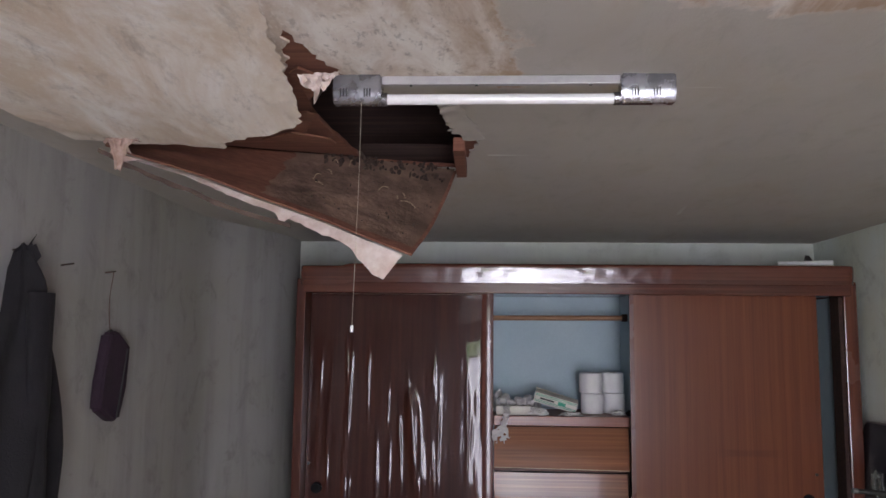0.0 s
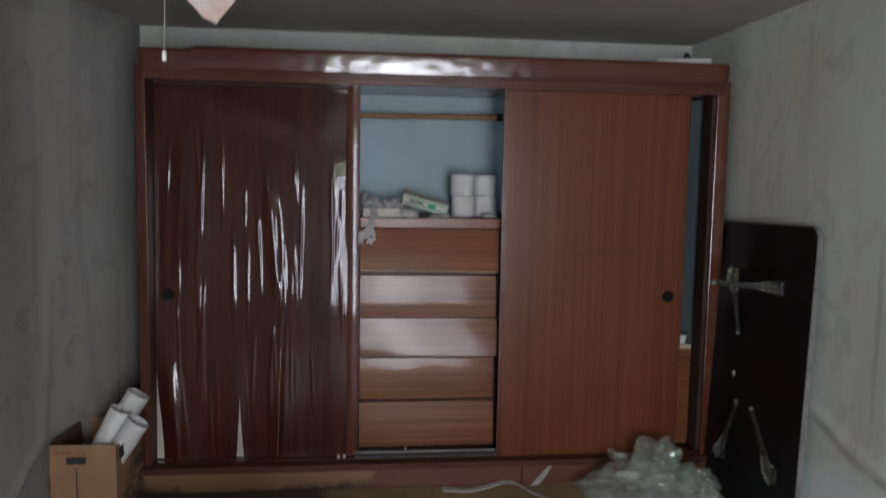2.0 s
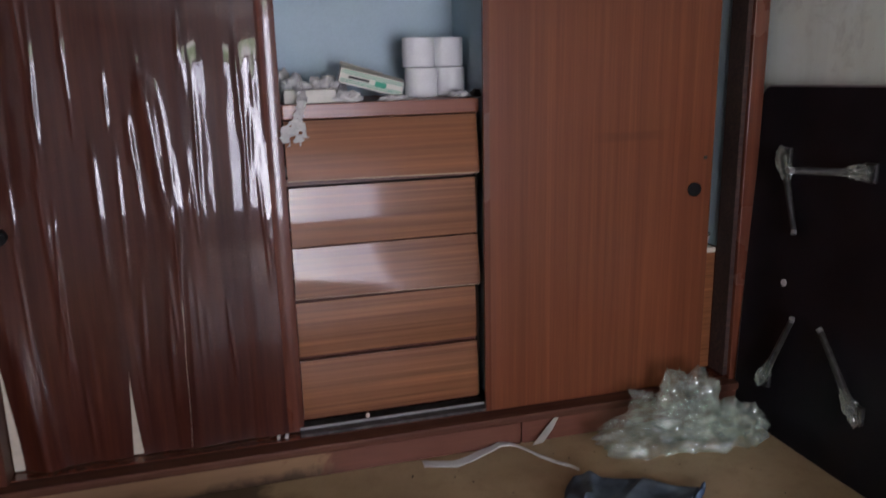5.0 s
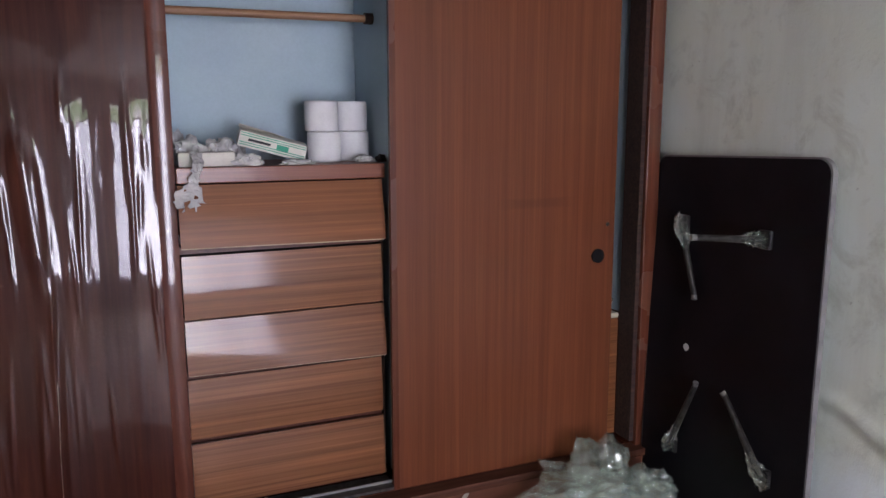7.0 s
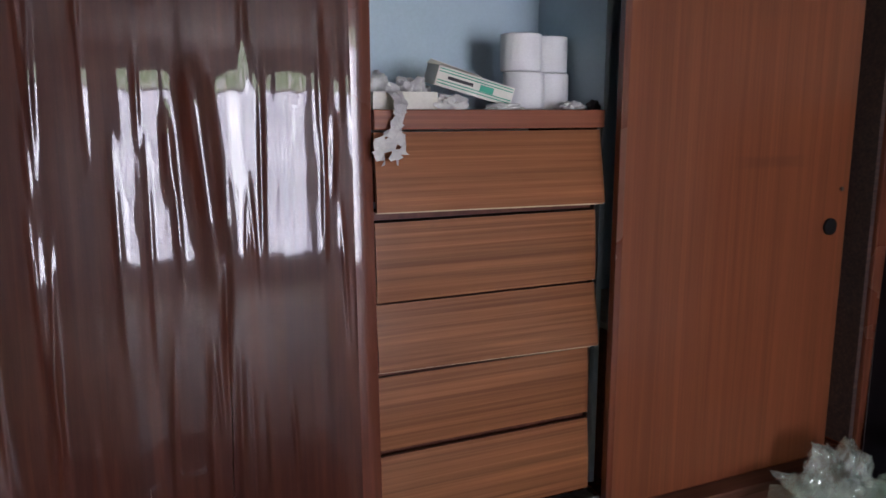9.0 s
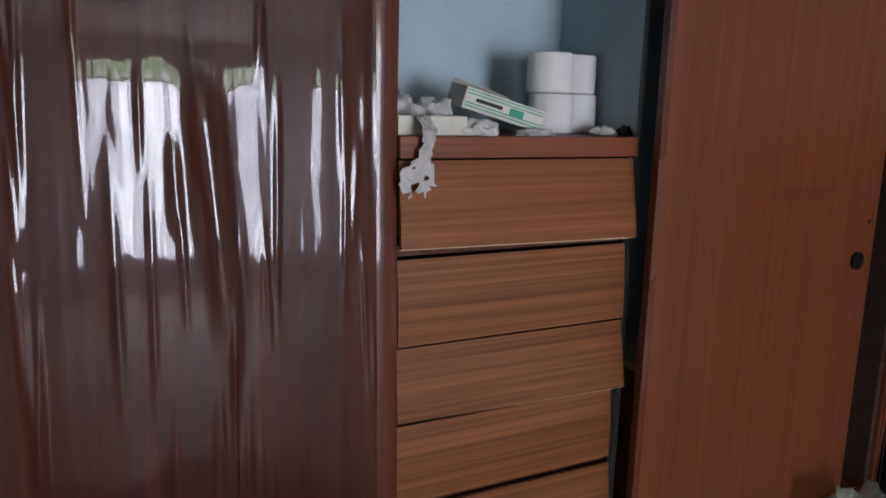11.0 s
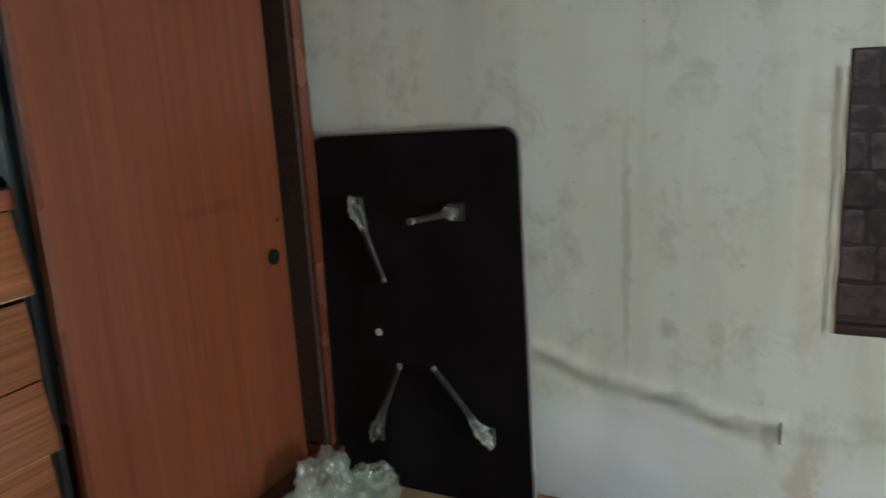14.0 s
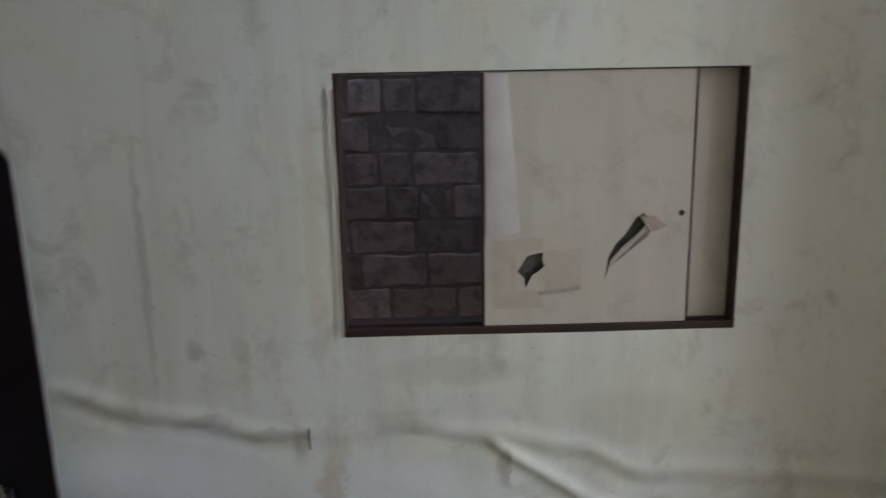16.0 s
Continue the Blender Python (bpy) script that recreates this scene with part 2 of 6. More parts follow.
M_CARD = plain("brown cardboard", (0.30, 0.165, 0.085), (0.40, 0.23, 0.125), 0.85, 6, stretch=(1, 1, 0.4))
# darker copy of the cardboard, with the shade inside the box in its colour
M_CARD_SHADED = plain("shaded cardboard inside", (0.13, 0.07, 0.04), (0.2, 0.11, 0.06), 0.9, 6)
M_ROT = plain("rotten wet cardboard", (0.045, 0.03, 0.02), (0.30, 0.2, 0.12), 0.9, 14, fine=60, bump=0.8)
M_DENIM = plain("blue denim", (0.045, 0.068, 0.092), (0.112, 0.155, 0.195), 0.95, 12, fine=300, bump=0.6)
M_DENIM_EDGE = plain("light blue denim hem", (0.035, 0.070, 0.125), (0.135, 0.215, 0.32), 0.95, 34, fine=300, bump=0.6)
M_MATTOP = plain("grey brown felt", (0.100, 0.074, 0.060), (0.152, 0.115, 0.094), 0.95, 5, fine=220, bump=0.5)
M_RED = plain("red painted panel", (0.135, 0.010, 0.011), (0.050, 0.006, 0.007), 0.42, 9, stretch=(1, 1, 2))
M_BOLT = plain("pale bolt head", (0.34, 0.26, 0.20), (0.46, 0.36, 0.28), 0.5, 60)
M_PLASTIC = plain("white plastic", (0.74, 0.74, 0.72), (0.80, 0.80, 0.78), 0.3, 20, bump=0.0)
M_SOCKET = plain("grey socket well", (0.42, 0.42, 0.42), (0.50, 0.50, 0.50), 0.4, 20, bump=0.0)
M_CORD = plain("beige cord", (0.52, 0.45, 0.32), (0.62, 0.55, 0.42), 0.6, 30)
M_BLUEPL = plain("blue plastic", (0.008, 0.06, 0.42), (0.012, 0.08, 0.50), 0.35, 10)
M_BLACKPL = plain("black plastic", (0.014, 0.014, 0.014), (0.03, 0.03, 0.03), 0.4, 10)
M_PULL = plain("dull black pull", (0.006, 0.006, 0.006), (0.012, 0.012, 0.012), 0.65, 10, spec=0.12)
M_CLOTH = plain("dark grey cloth", (0.008, 0.007, 0.009), (0.015, 0.014, 0.017), 0.95, 7, fine=200, bump=0.6)
M_PURPLE = plain("dark purple fabric", (0.022, 0.009, 0.019), (0.038, 0.017, 0.032), 0.9, 12, fine=240, bump=0.6)
M_NAIL = plain("rusty nail", (0.03, 0.025, 0.02), (0.10, 0.06, 0.04), 0.6, 80, 0.4)
M_STONE = plain("dark charred lump", (0.010, 0.008, 0.007), (0.030, 0.024, 0.022), 0.8, 30, bump=0.6)
M_SLIVER = plain("pale splinter", (0.42, 0.30, 0.18), (0.55, 0.42, 0.27), 0.8, 30)
M_DIRT = plain("dust and rubble", (0.105, 0.062, 0.043), (0.27, 0.165, 0.115), 0.95, 9, fine=140, bump=0.9)
M_PLY = wood("raw reddish plywood", (0.15, 0.055, 0.032), (0.27, 0.115, 0.07), "X", 0.8, grime=0.5)
M_TORN = plain("torn pinkish paper", (0.62, 0.47, 0.40), (0.80, 0.70, 0.64), 0.85, 24)
M_MORTAR = plain("brown mortar", (0.34, 0.235, 0.18), (0.44, 0.31, 0.24), 0.95, 20, bump=0.7)
M_PANELPAPER = papered("papered shutter", (0.62, 0.62, 0.56), (0.38, 0.37, 0.32), (0.60, 0.59, 0.50), 0.3)
M_TAPE = plain("yellowed tape", (0.55, 0.52, 0.42), (0.62, 0.59, 0.50), 0.4, 20)
M_MESH = plain("dark metal gauze", (0.05, 0.05, 0.05), (0.11, 0.11, 0.10), 0.6, 90)
M_CORRUGATED = plain("corrugated card", (0.50, 0.45, 0.38), (0.60, 0.55, 0.47), 0.85, 20)


def floor_material():
    """Worn brown sheet flooring, with a dark damp stain that spreads from the rotten corner."""
    m, nt, b = blank("brown sheet flooring")
    x, y, z = xyz(nt)
    broad = grain(nt, coords(nt), 2.2, 6.0, 0.6)
    mid = grain(nt, coords(nt), 11.0, 6.0, 0.65)
    fine = grain(nt, coords(nt), 90.0, 3.0)
    col = mix(nt, ramp(nt, broad, (0.35, 0.0), (0.65, 1.0)), (0.335, 0.240, 0.133), (0.445, 0.328, 0.193))
    col = mix(nt, calc(nt, "MULTIPLY", ramp(nt, mid, (0.5, 0.0), (0.72, 1.0)), 0.35), col, (0.22, 0.14, 0.08))
    col = mix(nt, calc(nt, "MULTIPLY", ramp(nt, fine, (0.62, 0.0), (0.74, 1.0)), 0.4), col, (0.07, 0.045, 0.028))
    # the stain's edge runs from the west skirting to the foot of the wardrobe
    edge = calc(nt, "SUBTRACT", y, calc(nt, "ADD", calc(nt, "MULTIPLY", x, 1.02), 3.62))
    behind = calc(nt, "MINIMUM", calc(nt, "SUBTRACT", 0.34, x), calc(nt, "SUBTRACT", y, 3.36))
    edge = calc(nt, "MAXIMUM", edge, behind)
    edge = calc(nt, "ADD", edge, calc(nt, "MULTIPLY", calc(nt, "SUBTRACT", broad, 0.5), 0.5))
    wet = ramp(nt, calc(nt, "ADD", calc(nt, "MULTIPLY", edge, 2.0), 0.5), (0.42, 0.0), (0.54, 1.0))
    col = mix(nt, calc(nt, "MULTIPLY", wet, 0.82), col, (0.045, 0.024, 0.013))
    put(nt, b.inputs["Base Color"], col)
    put(nt, b.inputs["Roughness"], calc(nt, "ADD", 0.42, calc(nt, "MULTIPLY", mid, 0.3)))
    bumped(nt, b, calc(nt, "ADD", mid, fine), 0.25, 0.003)
    return m


def ceiling_material(name, base, soaked=False):
    """Grey-cream ceiling paper with large brown-edged water stains and mould."""
    m, nt, b = blank(name)
    x, y, z = xyz(nt)
    broad = grain(nt, coords(nt), 2.6, 6.0, 0.62, 0.6)
    blot = grain(nt, coords(nt, (1, 0.42, 1), (7, 3, 0)), 5.0, 8.0, 0.68, 0.8)
    mould = grain(nt, coords(nt, (1, 0.42, 1), (2, 9, 0)), 13.0, 9.0, 0.78, 0.5)
    weave = grain(nt, coords(nt, (300, 300, 300)), 1.0, 2.0)
    speck = grain(nt, coords(nt, (1, 0.42, 1), (5, 2, 0)), 48.0, 6.0, 0.75)
    flake = grain(nt, coords(nt, (1, 0.42, 1), (1, 6, 0)), 95.0, 4.0, 0.65)
    clean = mix(nt, broad, base, tuple(c * 0.80 for c in base))
    clean = mix(nt, calc(nt, "MULTIPLY", ramp(nt, blot, (0.50, 0.0), (0.66, 1.0)), 0.35), clean, (0.42, 0.36, 0.27))
    clean = mix(nt, calc(nt, "MULTIPLY", ramp(nt, mould, (0.52, 0.0), (0.68, 1.0)), 0.32), clean, (0.30, 0.28, 0.23))
    # stained reach: towards the walker and the west wall
    south = calc(nt, "SUBTRACT", 1.44, y)
    corner = calc(nt, "MINIMUM", calc(nt, "SUBTRACT", 1.84, y), calc(nt, "SUBTRACT", 0.50, x))
    d = calc(nt, "MAXIMUM", south, corner)
    d = calc(nt, "ADD", d, calc(nt, "MULTIPLY", calc(nt, "SUBTRACT", broad, 0.5), 0.34))
    d = calc(nt, "ADD", d, calc(nt, "MULTIPLY", calc(nt, "SUBTRACT", mould, 0.5), 0.10))
    if soaked:
        d = calc(nt, "ADD", d, 3.0)
    wet = ramp(nt, calc(nt, "ADD", d, 0.5), (0.47, 0.0), (0.49, 1.0))
    tide = ramp(nt, calc(nt, "ADD", d, 0.5), (0.47, 0.0), (0.49, 0.9), (0.56, 0.7), (0.74, 0.12))
    old = mix(nt, ramp(nt, blot, (0.38, 0.0), (0.62, 1.0)), (0.88, 0.86, 0.81), (0.68, 0.58, 0.47) if soaked else (0.60, 0.50, 0.41))
    old = mix(nt, calc(nt, "MULTIPLY", ramp(nt, mould, (0.54, 0.0), (0.68, 1.0)), 0.5 if soaked else 0.6), old, (0.26, 0.22, 0.19))
    patch = ramp(nt, blot, (0.44, 1.0), (0.60, 0.15))
    old = mix(nt, calc(nt, "MULTIPLY", calc(nt, "MULTIPLY", ramp(nt, speck, (0.555, 0.0), (0.62, 1.0)), patch), 0.16 if soaked else 0.42), old, (0.10, 0.085, 0.08))
    old = mix(nt, calc(nt, "MULTIPLY", ramp(nt, flake, (0.56, 0.0), (0.64, 1.0)), 0.25 if soaked else 0.5), old, (0.90, 0.88, 0.84))
    old = mix(nt, calc(nt, "MULTIPLY", tide, ramp(nt, blot, (0.3, 0.2), (0.6, 1.0))), old, (0.36, 0.25, 0.155))
    col = mix(nt, wet, clean, old)
    put(nt, b.inputs["Base Color"], col)
    b.inputs["Roughness"].default_value = 0.8
    bumped(nt, b, calc(nt, "ADD", calc(nt, "MULTIPLY", broad, 2.0), calc(nt, "ADD", calc(nt, "ADD", mould, calc(nt, "MULTIPLY", speck, 0.35)), calc(nt, "MULTIPLY", weave, 0.25))), 0.4, 0.007)
    return m


def clear_plastic(name, low, high):
    m, nt, b = blank(name)
    out = nt.nodes["Material Output"]
    clear = nt.nodes.new("ShaderNodeBsdfTransparent")
    clear.inputs[0].default_value = (0.935, 0.982, 0.952, 1)
    gloss = nt.nodes.new("ShaderNodeBsdfGlossy")
    gloss.inputs["Roughness"].default_value = 0.055
    gloss.inputs[0].default_value = (0.92, 0.96, 0.93, 1)
    milk = nt.nodes.new("ShaderNodeBsdfTranslucent")
    milk.inputs[0].default_value = (0.74, 0.84, 0.76, 1)
    dif = nt.nodes.new("ShaderNodeBsdfDiffuse")
    dif.inputs[0].default_value = (0.66, 0.75, 0.68, 1)
    add1 = nt.nodes.new("ShaderNodeMixShader")
    nt.links.new(milk.outputs[0], add1.inputs[1]), nt.links.new(dif.outputs[0], add1.inputs[2])
    blot = ramp(nt, grain(nt, coords(nt), 16.0, 5.0), (0.3, low), (0.7, high))
    m1 = nt.nodes.new("ShaderNodeMixShader")
    put(nt, m1.inputs[0], blot)
    nt.links.new(clear.outputs[0], m1.inputs[1]), nt.links.new(add1.outputs[0], m1.inputs[2])
    fr = nt.nodes.new("ShaderNodeLayerWeight")
    rim = calc(nt, "ADD", 0.20, calc(nt, "MULTIPLY", calc(nt, "POWER", fr.outputs["Facing"], 4.0), 0.6), True)
    m2 = nt.nodes.new("ShaderNodeMixShader")
    nt.links.new(rim, m2.inputs[0])
    nt.links.new(m1.outputs[0], m2.inputs[1]), nt.links.new(gloss.outputs[0], m2.inputs[2])
    nt.links.new(m2.outputs[0], out.inputs[0])
    wrinkle = nt.nodes.new("ShaderNodeBump")
    wrinkle.inputs["Strength"].default_value, wrinkle.inputs["Distance"].default_value = 0.9, 0.012
    nt.links.new(grain(nt, coords(nt), 34.0, 4.0, 0.55, 0.6), wrinkle.inputs["Height"])
    nt.links.new(wrinkle.outputs[0], gloss.inputs["Normal"])
    return m


def window_glass():
    m, nt, b = blank("window glass")
    out = nt.nodes["Material Output"]
    clear = nt.nodes.new("ShaderNodeBsdfTransparent")
    gloss = nt.nodes.new("ShaderNodeBsdfGlossy")
    gloss.inputs["Roughness"].default_value = 0.02
    fr = nt.nodes.new("ShaderNodeFresnel")
    fr.inputs[0].default_value = 1.45
    m2 = nt.nodes.new("ShaderNodeMixShader")
    nt.links.new(fr.outputs[0], m2.inputs[0])
    nt.links.new(clear.outputs[0], m2.inputs[1]), nt.links.new(gloss.outputs[0], m2.inputs[2])
    nt.links.new(m2.outputs[0], out.inputs[0])
    return m


def garden_glow():
    """The bright greenery and sky outside the window."""
    m, nt, b = blank("garden and sky")
    out = nt.nodes["Material Output"]
    leaf = ramp(nt, grain(nt, coords(nt), 3.0, 8.0, 0.7), (0.32, (0.08, 0.15, 0.06)), (0.45, (0.40, 0.58, 0.34)), (0.56, (0.98, 1.0, 1.0)))
    em = nt.nodes.new("ShaderNodeEmission")
    put(nt, em.inputs[0], leaf)
    em.inputs[1].default_value = 10.0
    nt.links.new(em.outputs[0], out.inputs[0])
    return m


M_FLOOR = floor_material()
M_CEIL = ceiling_material("stained ceiling paper", (0.50, 0.478, 0.430))
M_LOOSE = ceiling_material("soaked loose ceiling paper", (0.70, 0.69, 0.62), True)
M_SEAM = plain("pale paper joint", (0.54, 0.54, 0.49), (0.62, 0.62, 0.57), 0.8, 9)
M_BAG = clear_plastic("crumpled clear plastic", 0.07, 0.30)
M_FILM = clear_plastic("thin clear film", 0.01, 0.08)
M_GLASS = window_glass()
M_GARDEN = garden_glow()


# ---- mesh helpers ----
def link_mesh(name, bm, mat, smooth=False):
    bmesh.ops.recalc_face_normals(bm, faces=bm.faces)
    if smooth:
        for e in bm.edges:
            if len(e.link_faces) == 2 and e.calc_face_angle(0.0) > 0.75:
                e.smooth = False
    me = bpy.data.meshes.new(name)
    bm.to_mesh(me)
    bm.free()
    if smooth:
        me.polygons.foreach_set("use_smooth", [True] * len(me.polygons))
    me.materials.append(mat)
    return new(name, me)


def thing(name, at, label, category, group="", kind=""):
    ob = new(name)
    ob.empty_display_size = 0.05
    ob.matrix_basis = Matrix.Translation(at)
    return tagged(ob, label, category, group, kind)


def part(name, bm, mat, parent, label="", smooth=False):
    ob = link_mesh(name, bm, mat, smooth)
    ob.parent = parent
    if parent.type == "EMPTY":
        ob.matrix_parent_inverse = parent.matrix_basis.inverted()
    if label:
        ob["label"] = label
    return ob


def whole(name, bm, mat, label, category, smooth=False, group="", kind=""):
    return tagged(link_mesh(name, bm, mat, smooth), label, category, group, kind)


def setting(name, bm, mat, label="", smooth=False):
    return tagged(link_mesh(name, bm, mat, smooth), label, "", "", "structure")


def slab(x0, x1, y0, y1, z0, z1, bevel=0.0, into=None, seg=2):
    bm = into or bmesh.new()
    made = bmesh.ops.create_cube(bm, size=1)["verts"]
    for v in made:
        v.co = Vector((x0 + (v.co.x + 0.5) * (x1 - x0), y0 + (v.co.y + 0.5) * (y1 - y0), z0 + (v.co.z + 0.5) * (z1 - z0)))
    if bevel:
        edges = {e for v in made for e in v.link_edges}
        bmesh.ops.bevel(bm, geom=list(edges), offset=bevel, segments=seg, affect="EDGES", profile=0.6)
    return bm


def rod(a, b, r, into=None, sides=16, r2=None):
    bm = into or bmesh.new()
    a, b = Vector(a), Vector(b)
    m = Matrix.Translation((a + b) / 2) @ (b - a).to_track_quat("Z", "Y").to_matrix().to_4x4()
    bmesh.ops.create_cone(bm, cap_ends=True, segments=sides, radius1=r, radius2=r if r2 is None else r2, depth=(b - a).length, matrix=m)
    return bm


def sheet(nu, nv, f, thick=0.0):
    """A grid of nu x nv cells whose corners f(u, v) places, u and v from 0 to 1."""
    bm = bmesh.new()
    g = [[bm.verts.new(f(i / nu, j / nv)) for j in range(nv + 1)] for i in range(nu + 1)]
    for i in range(nu):
        for j in range(nv):
            bm.faces.new((g[i][j], g[i + 1][j], g[i + 1][j + 1], g[i][j + 1]))
    if thick:
        bmesh.ops.recalc_face_normals(bm, faces=bm.faces)
        bmesh.ops.solidify(bm, geom=bm.faces[:], thickness=thick)
    return bm


def outline(points, z0, thick, holes=()):
    """A flat board in plan, with holes, from z0 up by thick."""
    bm = bmesh.new()
    edges = []
    for loop in (points, *holes):
        vs = [bm.verts.new((x, y, z0)) for x, y in loop]
        edges += [bm.edges.new((vs[k], vs[(k + 1) % len(vs)])) for k in range(len(vs))]
    bmesh.ops.triangle_fill(bm, use_beauty=True, use_dissolve=False, edges=edges)
    faces = bm.faces[:]
    up = bmesh.ops.extrude_face_region(bm, geom=faces)["geom"]
    for v in up:
        if isinstance(v, bmesh.types.BMVert):
            v.co.z += thick
    return bm


def tube_along(name, points, r, mat, parent=None, cyclic=False, label="", category=""):
    cu = bpy.data.curves.new(name, "CURVE")
    cu.dimensions, cu.bevel_depth, cu.bevel_resolution, cu.resolution_u = "3D", r, 2, 6
    sp = cu.splines.new("BEZIER")
    sp.bezier_points.add(len(points) - 1)
    for bp, p in zip(sp.bezier_points, points):
        bp.co, bp.handle_left_type, bp.handle_right_type = p, "AUTO", "AUTO"
    sp.use_cyclic_u = cyclic
    cu.materials.append(mat)
    ob = new(name, cu)
    if parent is not None:
        ob.parent = parent
        if parent.type == "EMPTY":
            ob.matrix_parent_inverse = parent.matrix_basis.inverted()
    if label:
        tagged(ob, label, category)
    return ob


def ripple(x, y, z=0.0):
    return noise.noise(Vector((x, y, z)))


def ease(t):
    t = min(max(t, 0.0), 1.0)
    return t * t * (3 - 2 * t)


def jagged(loop, amount, step, seed):
    """A closed outline with torn, uneven edges."""
    rnd = random.Random(seed)
    out = []
    for k, p in enumerate(loop):
        q = loop[(k + 1) % len(loop)]
        n = max(1, int(math.dist(p, q) / step))
        for i in range(n):
            f = i / n
            a = amount if i else amount * 0.3
            out.append((p[0] + (q[0] - p[0]) * f + rnd.uniform(-a, a), p[1] + (q[1] - p[1]) * f + rnd.uniform(-a, a)))
    return out


# ==== the setting ====
setting("floor", slab(XL - 0.12, XR + 0.12, YS - 0.12, YN + 0.12, -0.08, 0.0), M_FLOOR, "worn brown sheet flooring with a dark damp stain")

# walls as slabs outside the room, with paper on the sides that are seen
setting("wall_west", slab(XL - 0.12, XL - 0.006, YS - 0.12, YN + 0.12, 0, 2.7), M_PLASTER, "plastered wall behind old paper")
setting("wall_north", slab(XL - 0.006, XR + 0.006, YN + 0.006, YN + 0.12, 0, 2.7), M_PLASTER, "plastered wall behind the wardrobe")


def east_wall():
    bm = slab(XR + 0.006, XR + 0.12, YS - 0.12, YN + 0.12, 0, EZ0 - 0.012)
    slab(XR + 0.006, XR + 0.12, YS - 0.12, YN + 0.12, EZ1 + 0.012, 2.7, into=bm)
    slab(XR + 0.006, XR + 0.12, YS - 0.12, EY0 - 0.012, EZ0 - 0.012, EZ1 + 0.012, into=bm)
    slab(XR + 0.006, XR + 0.12, EY1 + 0.012, YN + 0.12, EZ0 - 0.012, EZ1 + 0.012, into=bm)
    return bm


setting("wall_east", east_wall(), M_PLASTER, "plastered wall with a small sliding window")


def south_wall():
    bm = slab(XL - 0.006, XR + 0.006, YS - 0.12, YS, 0, WZ0)
    slab(XL - 0.006, XR + 0.006, YS - 0.12, YS, WZ1, 2.7, into=bm)
    slab(XL - 0.006, WX0, YS - 0.12, YS, WZ0, WZ1, into=bm)
    slab(WX1, XR + 0.006, YS - 0.12, YS, WZ0, WZ1, into=bm)
    return bm


# added wall out of view, keeps window light off the east wall's south end
setting("wall_nook", slab(1.835, XR, YS + 0.001, 0.45, 0.0, ZC - 0.001), M_WALL, "added unseen wall that shades the south end of the east wall")
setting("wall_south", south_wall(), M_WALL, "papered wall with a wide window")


def west_paper(u, v):
    y, z = YS + u * (YN - YS), v * ZC
    x = XL + 0.23 * ease((y - 3.55) / 0.85) if y > 3.55 else XL
    # loose folds in the corner behind the box
    slant, upright = z - 0.32 + 0.5 * (3.69 - y), y - 3.69 - 0.105 * (z - 0.32)
    x += 0.020 * math.exp(-(slant / 0.024) ** 2) * ease((3.73 - y) / 0.06) * ease((y - 3.05) / 0.2)
    x += 0.008 * math.exp(-(upright / 0.022) ** 2) * ease((z - 0.26) / 0.1) * ease((1.15 - z) / 0.3)
    x += 0.010 * max(0.0, ripple(y * 6, z * 5, 14)) * ease((0.5 - z) / 0.3) * ease((y - 3.1) / 0.3)
    return (x + 0.006 * ripple(y * 2, z * 1.3, 3) + 0.003 * ripple(y * 9, z * 3, 5), y, z)


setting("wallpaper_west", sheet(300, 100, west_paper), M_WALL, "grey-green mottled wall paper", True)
setting("wallpaper_north", sheet(40, 24, lambda u, v: (XL + u * (XR - XL), YN + 0.004 * ripple(u * 9, v * 5, 1), v * ZC)), M_BACKPAPER, "pale green wall paper, wavy at the ceiling", True)


def crease_height(y):
    knots = ((0.0, 0.10), (1.40, 0.20), (1.63, 0.29), (1.84, 0.335), (2.16, 0.372), (2.42, 0.345), (2.886, 0.43), (3.18, 0.515), (3.6, 0.60), (4.5, 0.62))
    for (a, za), (b, zb) in zip(knots, knots[1:]):
        if y <= b:
            return za + (zb - za) * ease((y - a) / (b - a))
    return 0.62


def east_paper_at(y, z):
    """Where the paper of the east wall lies, loose below a sagging fold."""
    d = crease_height(y) + 0.012 * ripple(y * 6, 0, 8) - z
    near = min(1.0, max(0.0, (min(abs(y - EY0), abs(y - EY1)) if EZ0 - 0.05 < z < EZ1 + 0.05 else 1) / 0.1))
    x = XR + 0.005 * ripple(y * 2.2, z * 1.6, 2) * near + 0.002 * ripple(y * 8, z * 4, 6) * near
    x -= 0.011 * math.exp(-((d + 0.034) / 0.030) ** 2)
    x += 0.003 * math.exp(-((d - 0.018) / 0.022) ** 2)
    if d > 0.0:
        x -= 0.018 * ease((d - 0.02) / 0.26) * ease((z + 0.10) / 0.2)
        x += 0.006 * ripple(y * 4, z * 6, 4) * ease(d / 0.08) * ease(z / 0.1)
        x -= 0.012 * abs(ripple(y * 13, z * 3, 9)) * ease((0.13 - z) / 0.10) * ease(d / 0.1)
    # a sharp fold that runs down to the floor
    run = z - 0.325 + 0.66 * (1.85 - y)
    x -= 0.015 * math.exp(-(run / 0.024) ** 2) * ease((1.90 - y) / 0.05) * ease((y - 1.30) / 0.2)
    x -= 0.009 * math.exp(-((y - 2.425) / 0.012) ** 2) * ease((0.44 - z) / 0.05) * ease((z - 0.27) / 0.05)
    return (min(x, XR + 0.004), y, z)


